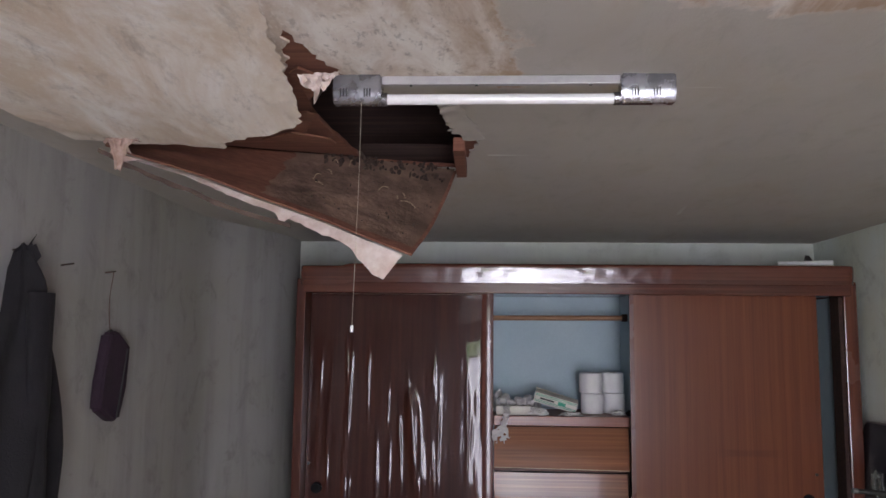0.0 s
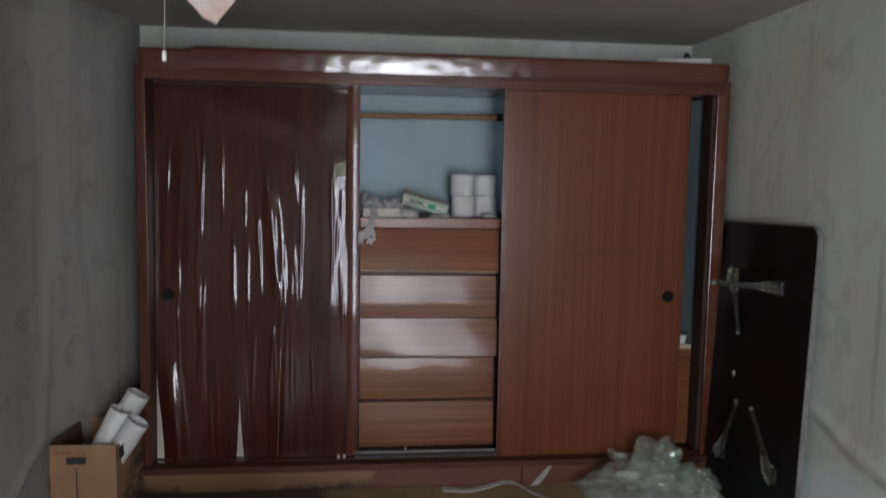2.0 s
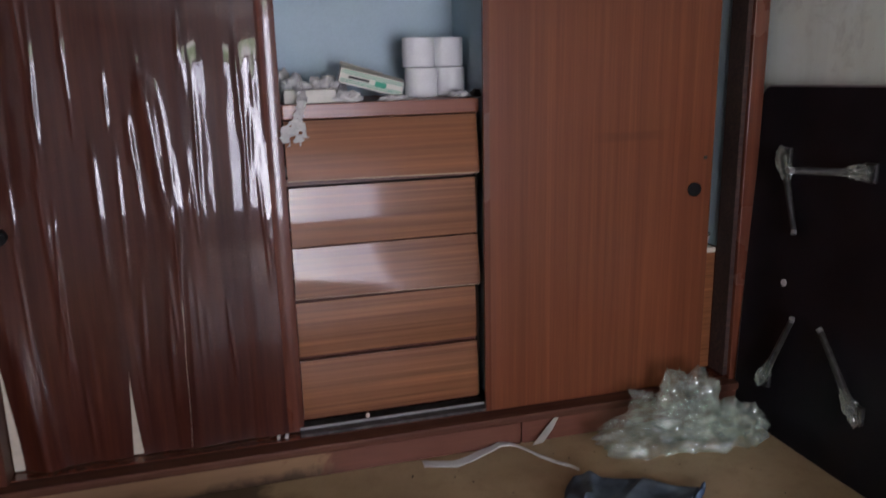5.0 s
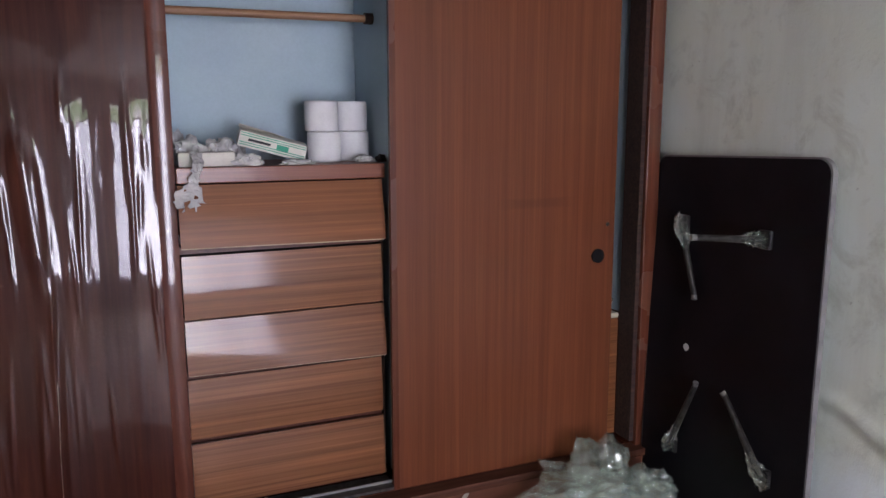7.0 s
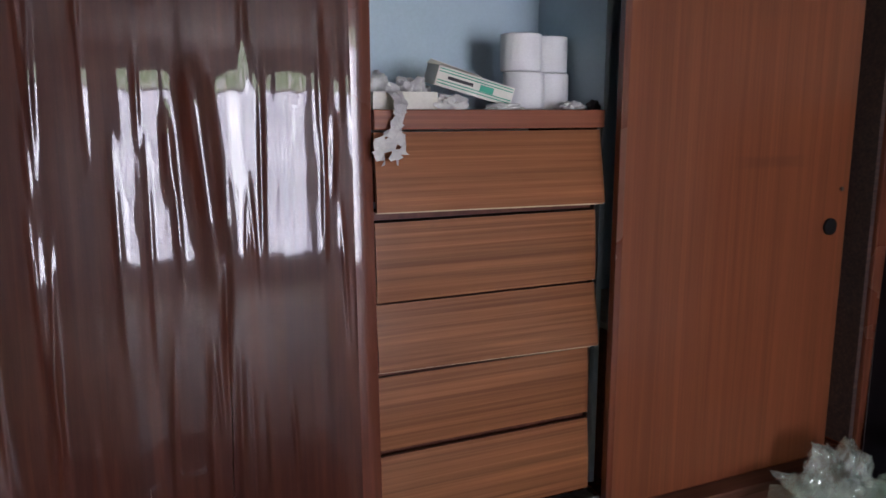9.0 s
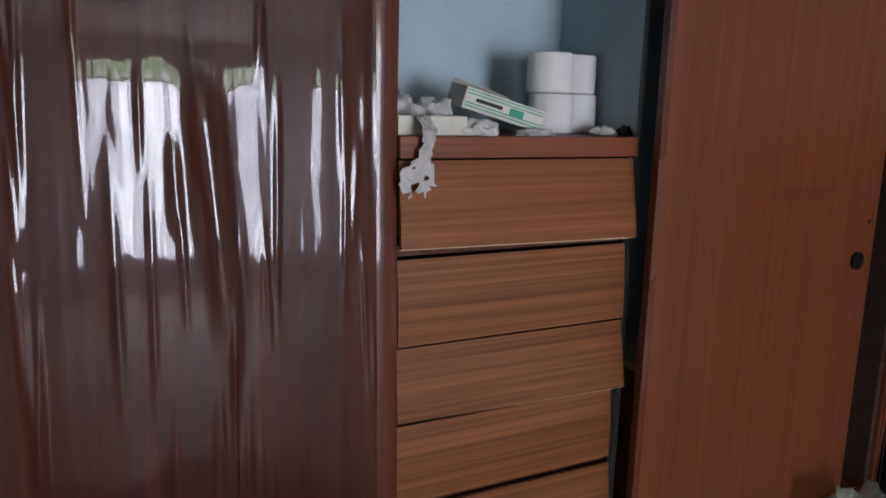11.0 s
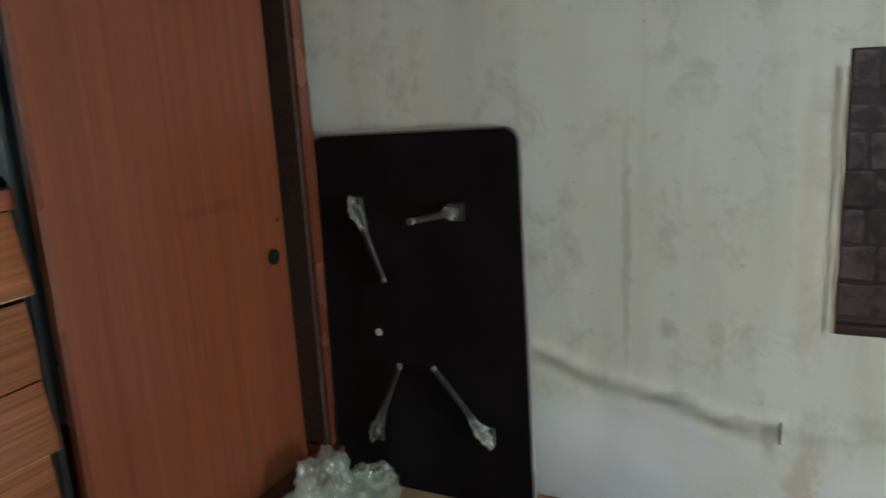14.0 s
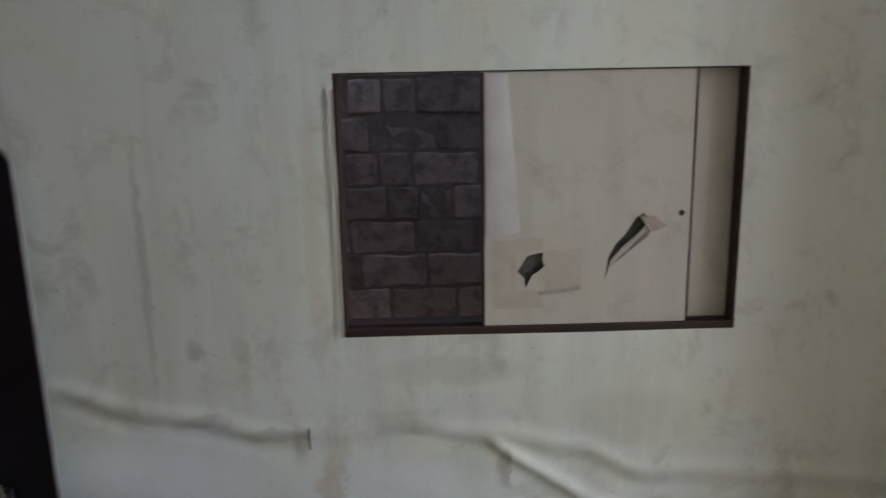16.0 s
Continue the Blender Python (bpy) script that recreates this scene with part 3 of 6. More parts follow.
def east_paper():
    """Paper that has come loose below a sagging fold, with the window left open."""
    ys = sorted({*np.linspace(YS, EY0 - 0.004, 46), *np.linspace(EY0 - 0.004, EY1 + 0.004, 60), *np.linspace(EY1 + 0.004, YN, 100)})
    zs = sorted({*np.linspace(0, EZ0 - 0.004, 90), *np.linspace(EZ0 - 0.004, EZ1 + 0.004, 30), *np.linspace(EZ1 + 0.004, ZC, 24)})
    bm = bmesh.new()

    g = [[bm.verts.new(east_paper_at(y, z)) for z in zs] for y in ys]
    for i in range(len(ys) - 1):
        for j in range(len(zs) - 1):
            ym, zm = (ys[i] + ys[i + 1]) / 2, (zs[j] + zs[j + 1]) / 2
            if EY0 - 0.004 < ym < EY1 + 0.004 and EZ0 - 0.004 < zm < EZ1 + 0.004:
                continue
            bm.faces.new((g[i][j], g[i + 1][j], g[i + 1][j + 1], g[i][j + 1]))
    loose = [v for v in bm.verts if not v.link_faces]
    bmesh.ops.delete(bm, geom=loose, context="VERTS")
    return bm


setting("paper_slit", sheet(2, 10, lambda u, v: Vector(east_paper_at(2.4150 + 0.0035 * u + 0.001 * ripple(v * 5, 1), 0.335 + 0.072 * v)) - Vector((0.002, 0, 0)), 0.001), M_INK, "dark slit where two lengths of paper part")
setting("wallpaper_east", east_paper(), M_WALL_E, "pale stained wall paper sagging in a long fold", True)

setting("baseboard_west", slab(XL, XL + 0.018, YS, 3.62, 0.0, 0.055, 0.004), M_RODWOOD, "thin brown wooden skirting")
setting("baseboard_east", slab(XR - 0.05, XR - 0.02, YS, 3.14, 0.0, 0.035, 0.004), M_RODWOOD, "thin brown wooden skirting")


# ---- ceiling with its hole ----
HOLE = [(0.09, 1.545), (0.055, 1.70), (-0.03, 1.95), (-0.20, 2.22), (-0.46, 2.26), (-0.60, 2.33), (-0.30, 2.495), (0.10, 2.645),
        (0.372, 2.722), (0.43, 2.42), (0.45, 2.31), (0.37, 2.27), (0.35, 1.98), (0.20, 1.90), (0.165, 1.80), (0.12, 1.69)]
OUTER = [(XL - 0.004, YS - 0.004), (XR + 0.004, YS - 0.004), (XR + 0.004, YN + 0.004), (XL - 0.004, YN + 0.004)]
TORN = jagged(HOLE, 0.010, 0.016, 4)
CEILING = outline(OUTER, ZC, 0.004, (TORN,))
for v in CEILING.verts:
    if v.co.y > 4.0:
        v.co.z -= 0.034
setting("ceiling", CEILING, M_CEIL, "stained sagging ceiling paper with a torn hole")
for name, a, e in (("ceiling_seam", (0.90, 1.875), (2.24, 1.84)), ("ceiling_seam_2", (1.30, 3.55), (1.12, 1.70)), ("ceiling_seam_3", (0.47, 2.52), (1.2, 2.50))):
    def seam(u, v, a=a, e=e):
        x, y = a[0] + (e[0] - a[0]) * u, a[1] + (e[1] - a[1]) * u
        side = Vector((-(e[1] - a[1]), e[0] - a[0], 0)).normalized() * (v - 0.5) * 0.016
        top = ZC - 0.034 * max(0.0, (y - 2.7) / 1.75)
        return (x + side.x, y + side.y, top - 0.0012 - 0.0035 * math.sin(math.pi * v) * (0.6 + 0.6 * ripple(u * 9, 0, 3)))

    setting(name, sheet(40, 4, seam), M_SEAM, "raised joint in the ceiling paper", True)
BOARD = [(0.055, 2.40), (0.07, 2.56), (-0.28, 2.425), (-0.60, 2.345), (-0.30, 2.49), (0.10, 2.64), (0.375, 2.72), (0.40, 2.32), (0.36, 1.97), (0.19, 1.84), (0.075, 1.79), (0.042, 1.94), (0.028, 2.11), (0.038, 2.28)]
setting("ceiling_board", outline([(x * 1.0 + 0.1 * (1 if x > 0 else -1), y) for x, y in OUTER], ZC + 0.0045, 0.012, (jagged(BOARD, 0.004, 0.04, 9),)), M_PLY, "reddish plywood above the ceiling paper")


def attic():
    bm = slab(-1.1, 1.2, 1.2, 3.3, 2.60, 2.66)
    for x0, x1, y0, y1 in ((-1.1, -1.04, 1.2, 3.3), (1.14, 1.2, 1.2, 3.3), (-1.04, 1.14, 1.2, 1.26), (-1.04, 1.14, 3.24, 3.3)):
        slab(x0, x1, y0, y1, 2.17, 2.60, into=bm)
    for y in (1.62, 2.86):
        slab(-1.04, 1.14, y, y + 0.06, 2.17, 2.27, into=bm)
    return bm


setting("attic", attic(), M_DARKWOOD, "dark dusty roof space with timber joists")
setting("roof_cover", slab(XL - 0.12, XR + 0.12, YS - 0.12, YN + 0.12, 2.70, 2.76), M_DARKWOOD, "boards that close the roof space")


# ---- the window behind the walker ----
def south_window():
    w = thing("window_1", (1.045, YS - 0.06, WZ0), "wide timber window with pale curtained panes and greenery outside", "window", kind="structure")
    bm = slab(WX0, WX1, YS - 0.10, YS - 0.03, WZ0, WZ0 + 0.05)
    slab(WX0, WX1, YS - 0.10, YS - 0.03, WZ1 - 0.05, WZ1, into=bm)
    slab(WX0, WX0 + 0.05, YS - 0.10, YS - 0.03, WZ0 + 0.05, WZ1 - 0.05, into=bm)
    slab(WX1 - 0.05, WX1, YS - 0.10, YS - 0.03, WZ0 + 0.05, WZ1 - 0.05, into=bm)
    part("window_frame", bm, M_WINDOWWOOD, w)
    part("mullion", slab(1.038, 1.052, YS + 0.035, YS + 0.05, WZ0 + 0.02, WZ1 - 0.05), M_WINDOWWOOD, w)
    for x0, x1 in ((WX0 + 0.05, 1.025), (1.065, WX1 - 0.05)):
        ob = part("pane", slab(x0, x1, YS - 0.065, YS - 0.060, WZ0 + 0.05, WZ1 - 0.05), M_GLASS, w)
        ob.visible_shadow = False


def curtain(x0, x1, seed):
    """A thin hanging curtain with soft folds, before the window."""
    def f(u, v):
        x = x0 + (x1 - x0) * u
        return (x, YS + 0.085 + 0.018 * math.sin(u * 26 + seed + 0.8 * v) + 0.01 * ripple(u * 6, v * 2, seed), WZ0 - 0.08 + (1.855 - WZ0) * v)

    whole("curtain", sheet(60, 12, f), M_SHEER, "thin pale hanging curtain before the window", "curtain", True, "window curtains")


def sheer_cloth():
    m, nt, b = blank("sheer curtain cloth")
    out = nt.nodes["Material Output"]
    clear = nt.nodes.new("ShaderNodeBsdfTransparent")
    cloth = nt.nodes.new("ShaderNodeBsdfTranslucent")
    cloth.inputs[0].default_value = (0.62, 0.62, 0.72, 1)
    m1 = nt.nodes.new("ShaderNodeMixShader")
    put(nt, m1.inputs[0], ramp(nt, grain(nt, coords(nt, (5, 1, 1.2)), 2.0, 5.0), (0.3, 0.30), (0.7, 0.80)))
    nt.links.new(clear.outputs[0], m1.inputs[1]), nt.links.new(cloth.outputs[0], m1.inputs[2])
    nt.links.new(m1.outputs[0], out.inputs[0])
    return m


M_SHEER = sheer_cloth()


def curtain_rail():
    r = thing("curtain_rail", (1.045, YS + 0.085, 1.78), "thin wooden curtain rail on brackets above the window", "curtain rail")
    part("rail", rod((0.10, YS + 0.085, 1.785), (1.88, YS + 0.085, 1.785), 0.010), M_WINDOWWOOD, r)
    for x in (0.15, 1.86):
        part("bracket", slab(x - 0.012, x + 0.012, YS + 0.0005, YS + 0.080, 1.765, 1.780), M_WINDOWWOOD, r)


south_window()
curtain_rail()
curtain(WX0 - 0.05, 0.72, 1)
curtain(1.16, WX1 + 0.05, 4)
setting("backdrop", slab(-2.5, 4.5, -3.6, -3.55, -0.5, 3.9), M_GARDEN, "bright garden greenery and sky outside")


# ==== the wardrobe ====
def left_door_y(z):
    return 4.035 - 0.060 * (1.80 - z) / 1.68


RIDGES = []
_r = random.Random(11)
for _k in range(54):
    RIDGES.append((_r.uniform(-0.36, 0.47), _r.uniform(0.25, 1.45), _r.uniform(0.10, 0.34), _r.uniform(0.0010, 0.0032), _r.uniform(0.004, 0.009), _r.uniform(-0.06, 0.06)))


def buckle(x, z):
    """How far the swollen veneer stands out at a place on the west door."""
    h = 0.0
    for xc, zc, half, amp, wide, lean in RIDGES:
        f = abs(z - zc) / half
        if f < 1:
            d = (x - xc - lean * (z - zc)) / wide
            if abs(d) < 4:
                h += amp * (1 - f * f) ** 2 * math.exp(-d * d)
    fade = ease((1.75 - z) / 0.5)
    h += fade * 0.0010 * (1 + ripple(x * 12, z * 0.8, 2))
    h += fade * 0.0003 * ripple(x * 45, z * 1.6, 7)
    h += fade * 0.00034 * ripple(x * 30, z * 5.0, 12) + fade * 0.00010 * ripple(x * 75, z * 13, 21)
    # one deep slanting fold and its shallow neighbour
    h += 0.0105 * ease((1.36 - z) / 0.12) * ease((z - 0.70) / 0.35) * math.exp(-((x - 0.142 - 0.075 * (0.95 - z)) / 0.024) ** 2)
    h += 0.0032 * ease((1.24 - z) / 0.08) * ease((z - 1.02) / 0.08) * math.exp(-((x - 0.060) / 0.010) ** 2)
    h += 0.012 * ease((0.75 - z) / 0.6) * max(0.0, ripple(x * 8, z * 0.7, 9) + 0.25)
    h += 0.030 * ease((0.70 - z) / 0.55) * math.exp(-((x + 0.31 - 0.10 * (0.4 - z)) / 0.035) ** 2)
    return h


def wardrobe():
    w = thing("wardrobe", (0.88, 4.15, 0.0), "large reddish mahogany sliding-door wardrobe with a buckled door, half open", "wardrobe")
    # carcass
    bm = slab(-0.435, -0.392, 3.905, 4.43, 0.10, 1.87, 0.004)
    part("side_panel", bm, M_SIDE, w)
    bm = slab(2.140, 2.200, 3.900, 4.43, 0.10, 1.87, 0.005)
    part("side_panel", bm, M_STILE, w)
    part("jamb", slab(2.122, 2.1395, 3.915, 4.008, 0.13, 1.80), M_DARKWOOD, w)
    part("side_lining", slab(2.130, 2.1395, 4.0085, 4.404, 0.623, 1.80), M_BLUE, w, "pale blue painted lining")
    part("top_panel", slab(-0.391, 2.139, 3.96, 4.43, 1.815, 1.835), M_STILE, w)
    part("back_panel", slab(-0.391, 2.139, 4.405, 4.425, 0.10, 1.814), M_BLUE, w, "pale blue painted back board")
    part("partition", slab(0.498, 0.514, 4.06, 4.404, 0.13, 1.814), M_BLUE, w)
    part("partition", slab(1.196, 1.212, 4.06, 4.404, 0.13, 1.814), M_BLUE, w)
    part("bottom_panel", slab(-0.391, 2.139, 3.93, 4.404, 0.10, 0.118), M_STILE, w)
    # crown with a moulded lower lip and rounded ends
    def crown_face(u, v):
        """Rounded crown: v runs from the lip over the front to the top."""
        rise = min(v / 0.75, 1.0)
        turn = radians(4 + 86 * max(0.0, (v - 0.75) / 0.25))
        x = -0.414 + 2.600 * u
        end = 0.022 * (1 - math.sqrt(max(0.0, 1 - (max(0.0, 0.012 - min(u, 1 - u)) / 0.012) ** 2)))
        flat = 1.852 + 0.080 * rise
        y = 3.874 - 0.085 * (flat - 1.852) + 0.3 * (flat - 1.880) ** 2 + 0.012 * (1 - math.cos(turn)) * (v > 0.75) + end + 0.0006 * ripple(u * 9, v, 3) + 0.0014 * ripple(u * 42, v * 2.6, 6)
        z = flat + 0.012 * math.sin(turn) * (v > 0.75) - 0.012 * ease((0.10 - u) / 0.03)
        return (x, y, z)

    part("crown", sheet(160, 14, crown_face), M_RAIL, w, "glossy moulded crown", True)
    part("crown_board", slab(-0.400, 2.172, 3.925, 4.0, 1.858, 1.926), M_RAIL, w)
    part("crown_lip", slab(-0.400, 2.172, 3.888, 3.99, 1.802, 1.856, 0.006), M_RAIL, w)
    # plinth
    part("bottom_rail", slab(-0.445, 2.205, 3.862, 3.975, 0.086, 0.116, 0.007), M_RAIL_DULL, w, "dusty lower rail")
    part("plinth", slab(-0.44, 1.268, 3.874, 3.90, 0.0, 0.085, 0.003), M_PLINTH, w, "stained plinth with peeling veneer")
    part("plinth", slab(1.272, 2.20, 3.874, 3.90, 0.0, 0.085, 0.003), M_PLINTH, w)
    part("track", slab(0.50, 1.165, 3.934, 4.035, 0.1185, 0.128), M_TRACK, w, "dark sliding track")
    part("track", slab(0.50, 1.165, 3.968, 3.974, 0.1285, 0.137), M_EDGE, w)
    # upper compartment
    part("shelf", slab(0.517, 1.168, 4.012, 4.404, 1.175, 1.222, 0.003), M_STILE2, w)
    rail = part("hanging_rail", rod((0.516, 4.2, 1.695), (1.195, 4.2, 1.700), 0.013), M_RODWOOD, w, "pale wooden hanging rail")
    part("end_socket", rod((1.168, 4.2, 1.70), (1.1955, 4.2, 1.70), 0.019), M_DARKWOOD, rail)

    # drawers whose fronts lean out at the foot
    rows = ((0.981, 1.168, 0.036, 1), (0.760, 0.953, 0.012, 0), (0.584, 0.750, 0.032, 1), (0.371, 0.560, 0.010, 0), (0.146, 0.354, 0.014, 0))
    for z0, z1, out, proud in rows:
        back = 4.048 if 0.3 < z0 < 0.4 else 4.036
        mid = (z0 + z1) / 2

        def face(u, v, z0=z0, z1=z1, out=out, proud=proud, back=back):
            x = 0.519 + u * (0.642 if proud else 0.636)
            z = z0 + v * (z1 - z0)
            bow = 0.005 * math.sin(math.pi * v)
            y = back - out * (1 - v) ** 1.4 * (0.6 + 0.4 * u if proud else 1) - bow + 0.0005 * ripple(u * 4, v * 3, z0 * 9)
            z += (-0.006 * u if proud else 0.002 * u) * (1 - v)
            return (x, y, z)

        d = part("drawer", sheet(24, 8, face, 0.012), M_DRAWER_DULL if z0 > 0.96 else M_DRAWER, w, "", True)
        if proud:
            part("bared_edge", sheet(24, 1, lambda u, v, f=face: Vector(f(u, 0.0)) + Vector((0, -0.0025 - 0.0005, -0.003 + 0.006 * v)), 0.001), M_SLIVER, d, "pale bared edge")
        part("drawer_box", slab(0.530, 1.140, 4.06, 4.38, z0 + 0.02, z1 - 0.012), M_DARKWOOD, d)
        part("rail", slab(0.517, 1.158, 4.052, 4.059, z0 - 0.024, z0 - 0.002), M_SIDE, w)
    part("drawer_side", slab(1.1640, 1.1700, 4.045, 4.40, 0.13, 1.175), M_DARKWOOD, w)
    part("drawer_lining", slab(0.520, 0.538, 4.0165, 4.0185, 0.978, 1.006, 0.0006), M_CORE, w, "pale board bared by torn veneer")
    part("knob", rod((0.735, 3.975, 0.145), (0.735, 3.990, 0.145), 0.008), M_BOLT, w)

    # west door: core board and buckled veneer in torn strips
    def core(u, v):
        z = 0.122 + v * 1.683
        return (-0.388 + u * 0.846, left_door_y(z) + 0.024, z)

    door = part("door", sheet(2, 4, core, 0.018), M_CORE, w, "glossy sliding door with swollen, split veneer")

    def split_a(z):
        return -0.020 - 0.05 * (0.41 - z) if z < 0.41 else -0.020 + 0.01 * (z - 0.41)

    def split_b(z):
        return 0.155 + 0.03 * (z - 0.4) + 0.003 * ripple(z * 6, 2)

    def left_edge(z):
        return -0.388 + 0.035 * ease((0.62 - z) / 0.5)

    def open_a(z):
        return 0.034 * max(0.0, (0.41 - z) / 0.30) ** 1.3

    strips = ((left_edge, split_a, 90), (lambda z: split_a(z) + open_a(z), split_b, 50), (lambda z: split_b(z) + (0.0022 if z < 0.62 else 0.0), lambda z: 0.461, 78))
    for lo, hi, n in strips:
        def face(u, v, lo=lo, hi=hi):
            z = 0.124 + v * 1.679
            x = lo(z) + u * (hi(z) - lo(z))
            return (x, left_door_y(z) - 0.003 - buckle(x, z), z)

        part("veneer", sheet(n, 110, face), M_DOOR_GLOSS, door, "", True)
    bm = sheet(4, 40, lambda u, v: (0.459 + u * 0.055, 3.985 + 0.048 * min(1.0, v * 1.6) - 0.003 * math.sin(math.pi * u), 0.122 + v * 1.683), 0.006)
    part("door_edge", bm, M_STILE_GLOSS, door, "", True)
    y = left_door_y(0.876)
    part("finger_pull", rod((-0.330, y - 0.030, 0.872), (-0.330, y - 0.002, 0.872), 0.025, sides=28), M_PULL, door, "round black finger pull")
    part("keyhole", rod((-0.372, y - 0.020, 0.985), (-0.372, y - 0.002, 0.985), 0.006), M_BLACKPL, door)
    for x in (0.425, 0.452):
        part("pin", rod((x, 3.952, 0.118), (x, 3.952, 0.130), 0.006), M_CREAM, w)

    # east door
    bm = slab(1.158, 2.028, 3.930, 3.952, 0.118, 1.803, 0.002)
    door2 = part("door", bm, M_DOOR, w, "plain reddish veneer sliding door")
    part("door_edge", slab(1.156, 1.176, 3.927, 3.9295, 0.12, 1.802), M_STILE, door2)
    part("finger_pull", rod((1.956, 3.922, 0.871), (1.956, 3.931, 0.871), 0.026, sides=28), M_PULL, door2, "round black finger pull")
    part("keyhole", rod((1.996, 3.926, 0.985), (1.996, 3.931, 0.985), 0.007), M_BLACKPL, door2)
    # what shows in the narrow gap beside it
    part("inner_drawer", slab(1.24, 2.121, 4.010, 4.38, 0.13, 0.600, 0.004), M_DRAWER, w)
    part("inner_shelf", slab(1.22, 2.121, 4.009, 4.40, 0.602, 0.622, 0.003), M_CORE, w)
    return w


def plinth_material():
    m, nt, b = blank("stained plinth veneer")
    x, y, z = xyz(nt)
    n1 = grain(nt, coords(nt, (1, 1, 1)), 5.0, 6.0, 0.65, 0.4)
    n2 = grain(nt, coords(nt, (6, 1, 60)), 1.0, 4.0)
    veneer = mix(nt, n2, (0.095, 0.028, 0.016), (0.16, 0.055, 0.03))
    bare = mix(nt, n2, (0.20, 0.11, 0.055), (0.27, 0.155, 0.08))
    west = calc(nt, "ADD", calc(nt, "MULTIPLY", calc(nt, "SUBTRACT", 0.52, x), 1.6), calc(nt, "MULTIPLY", calc(nt, "SUBTRACT", n1, 0.5), 1.6))
    col = mix(nt, ramp(nt, calc(nt, "ADD", west, 0.5), (0.45, 0.0), (0.58, 1.0)), veneer, bare)
    damp = calc(nt, "ADD", calc(nt, "MULTIPLY", calc(nt, "SUBTRACT", 0.03, z), 5.0), n1)
    damp = calc(nt, "MULTIPLY", ramp(nt, damp, (0.5, 0.0), (0.68, 1.0)), ramp(nt, calc(nt, "ADD", west, 0.5), (0.2, 0.0), (0.6, 1.0)))
    col = mix(nt, calc(nt, "MULTIPLY", damp, 0.85), col, (0.035, 0.018, 0.011))
    put(nt, b.inputs["Base Color"], col)
    b.inputs["Roughness"].default_value = 0.45
    bumped(nt, b, n1, 0.2, 0.003)
    return m


M_PLINTH = plinth_material()
M_STILE2 = wood("mahogany shelf edge", (0.155, 0.043, 0.021), (0.265, 0.086, 0.041), "X", 0.4, 0.2, 0.12, spec=0.3)
M_STILE_GLOSS = wood("lacquered door edge", (0.085, 0.022, 0.013), (0.15, 0.045, 0.026), "Z", 0.28, 0.5, 0.05, spec=0.15)
wardrobe()


# ==== things in and on the wardrobe ====
def toilet_roll():
    ro = thing("toilet_roll", (0, 0, 0), "white toilet roll stacked on the wardrobe shelf", "toilet roll", "stacked toilet rolls")
    bm = bmesh.new()
    n = 40
    rings = ((0.019, 0.0), (0.050, 0.0), (0.0555, 0.003), (0.0565, 0.05), (0.0555, 0.098), (0.050, 0.101), (0.019, 0.101))
    loops = [[bm.verts.new((r * (1 + 0.006 * math.sin(5 * a)) * math.cos(a), r * math.sin(a), z)) for a in (2 * math.pi * k / n for k in range(n))] for r, z in rings]
    for lo, hi in zip(loops, loops[1:]):
        for k in range(n):
            bm.faces.new((lo[k], lo[(k + 1) % n], hi[(k + 1) % n], hi[k]))
    part("tissue", bm, M_TISSUE, ro, "", True)
    bm = bmesh.new()
    bmesh.ops.create_cone(bm, cap_ends=False, segments=24, radius1=0.0188, radius2=0.0188, depth=0.100, matrix=Matrix.Translation((0, 0, 0.0505)))
    part("core", bm, M_CARD, ro, "brown card core", True)
    bm = sheet(6, 8, lambda u, v: (0.0572 * math.cos(-1.2 + 0.5 * u + 0.1 * v), 0.0572 * math.sin(-1.2 + 0.5 * u + 0.1 * v) - 0.003 * v * u, 0.004 + 0.09 * v))
    part("loose_end", bm, M_TISSUE, ro, "", True)
    return ro


first = toilet_roll()
first.matrix_basis = pose(1.012, 4.180, 1.222, 0, 0, 10)
for x, y, z, turn in ((1.128, 4.232, 1.222, 70), (1.006, 4.184, 1.3235, 140), (1.124, 4.236, 1.3235, 230)):
    copy_thing(first, pose(x, y, z, 0, 0, turn))


def carton(name, label, w, d, h, m, mat, inner=None, closed=True):
    b = thing(name, (0, 0, 0), label, "carton")
    part("tray", slab(0, w, 0, d, 0, h, 0.0015), mat, b)
    b.matrix_basis = m
    return b


pack = carton("small_carton", "open white carton with green stripes on the wardrobe shelf", 0.215, 0.105, 0.050, pose(0.712, 4.108, 1.284, 6, 15, -6), M_CREAM)
for z in (0.007, 0.014, 0.036, 0.043):
    part("stripe", slab(0.004, 0.211, -0.0012, -0.0002, z, z + 0.0026), M_GREEN, pack).matrix_parent_inverse = Matrix()
part("print", slab(0.030, 0.100, -0.0022, -0.0013, 0.022, 0.030), M_INK, pack).matrix_parent_inverse = Matrix()
part("print", slab(0.120, 0.158, -0.0022, -0.0013, 0.017, 0.033), M_GREEN, pack).matrix_parent_inverse = Matrix()
part("lid_flap", sheet(4, 4, lambda u, v: (-0.004 + u * 0.15, 0.104 - 0.03 * v, 0.050 + 0.012 * v - 0.006 * u * v), 0.0012), M_CREAM, pack).matrix_parent_inverse = Matrix()
for ob in pack.children:
    ob.matrix_parent_inverse = Matrix()
low = carton("small_carton", "low cream carton under torn tissue on the shelf", 0.165, 0.075, 0.042, pose(0.530, 4.055, 1.2222, 0, 0, -3), M_CREAM)
for ob in low.children:
    ob.matrix_parent_inverse = Matrix()


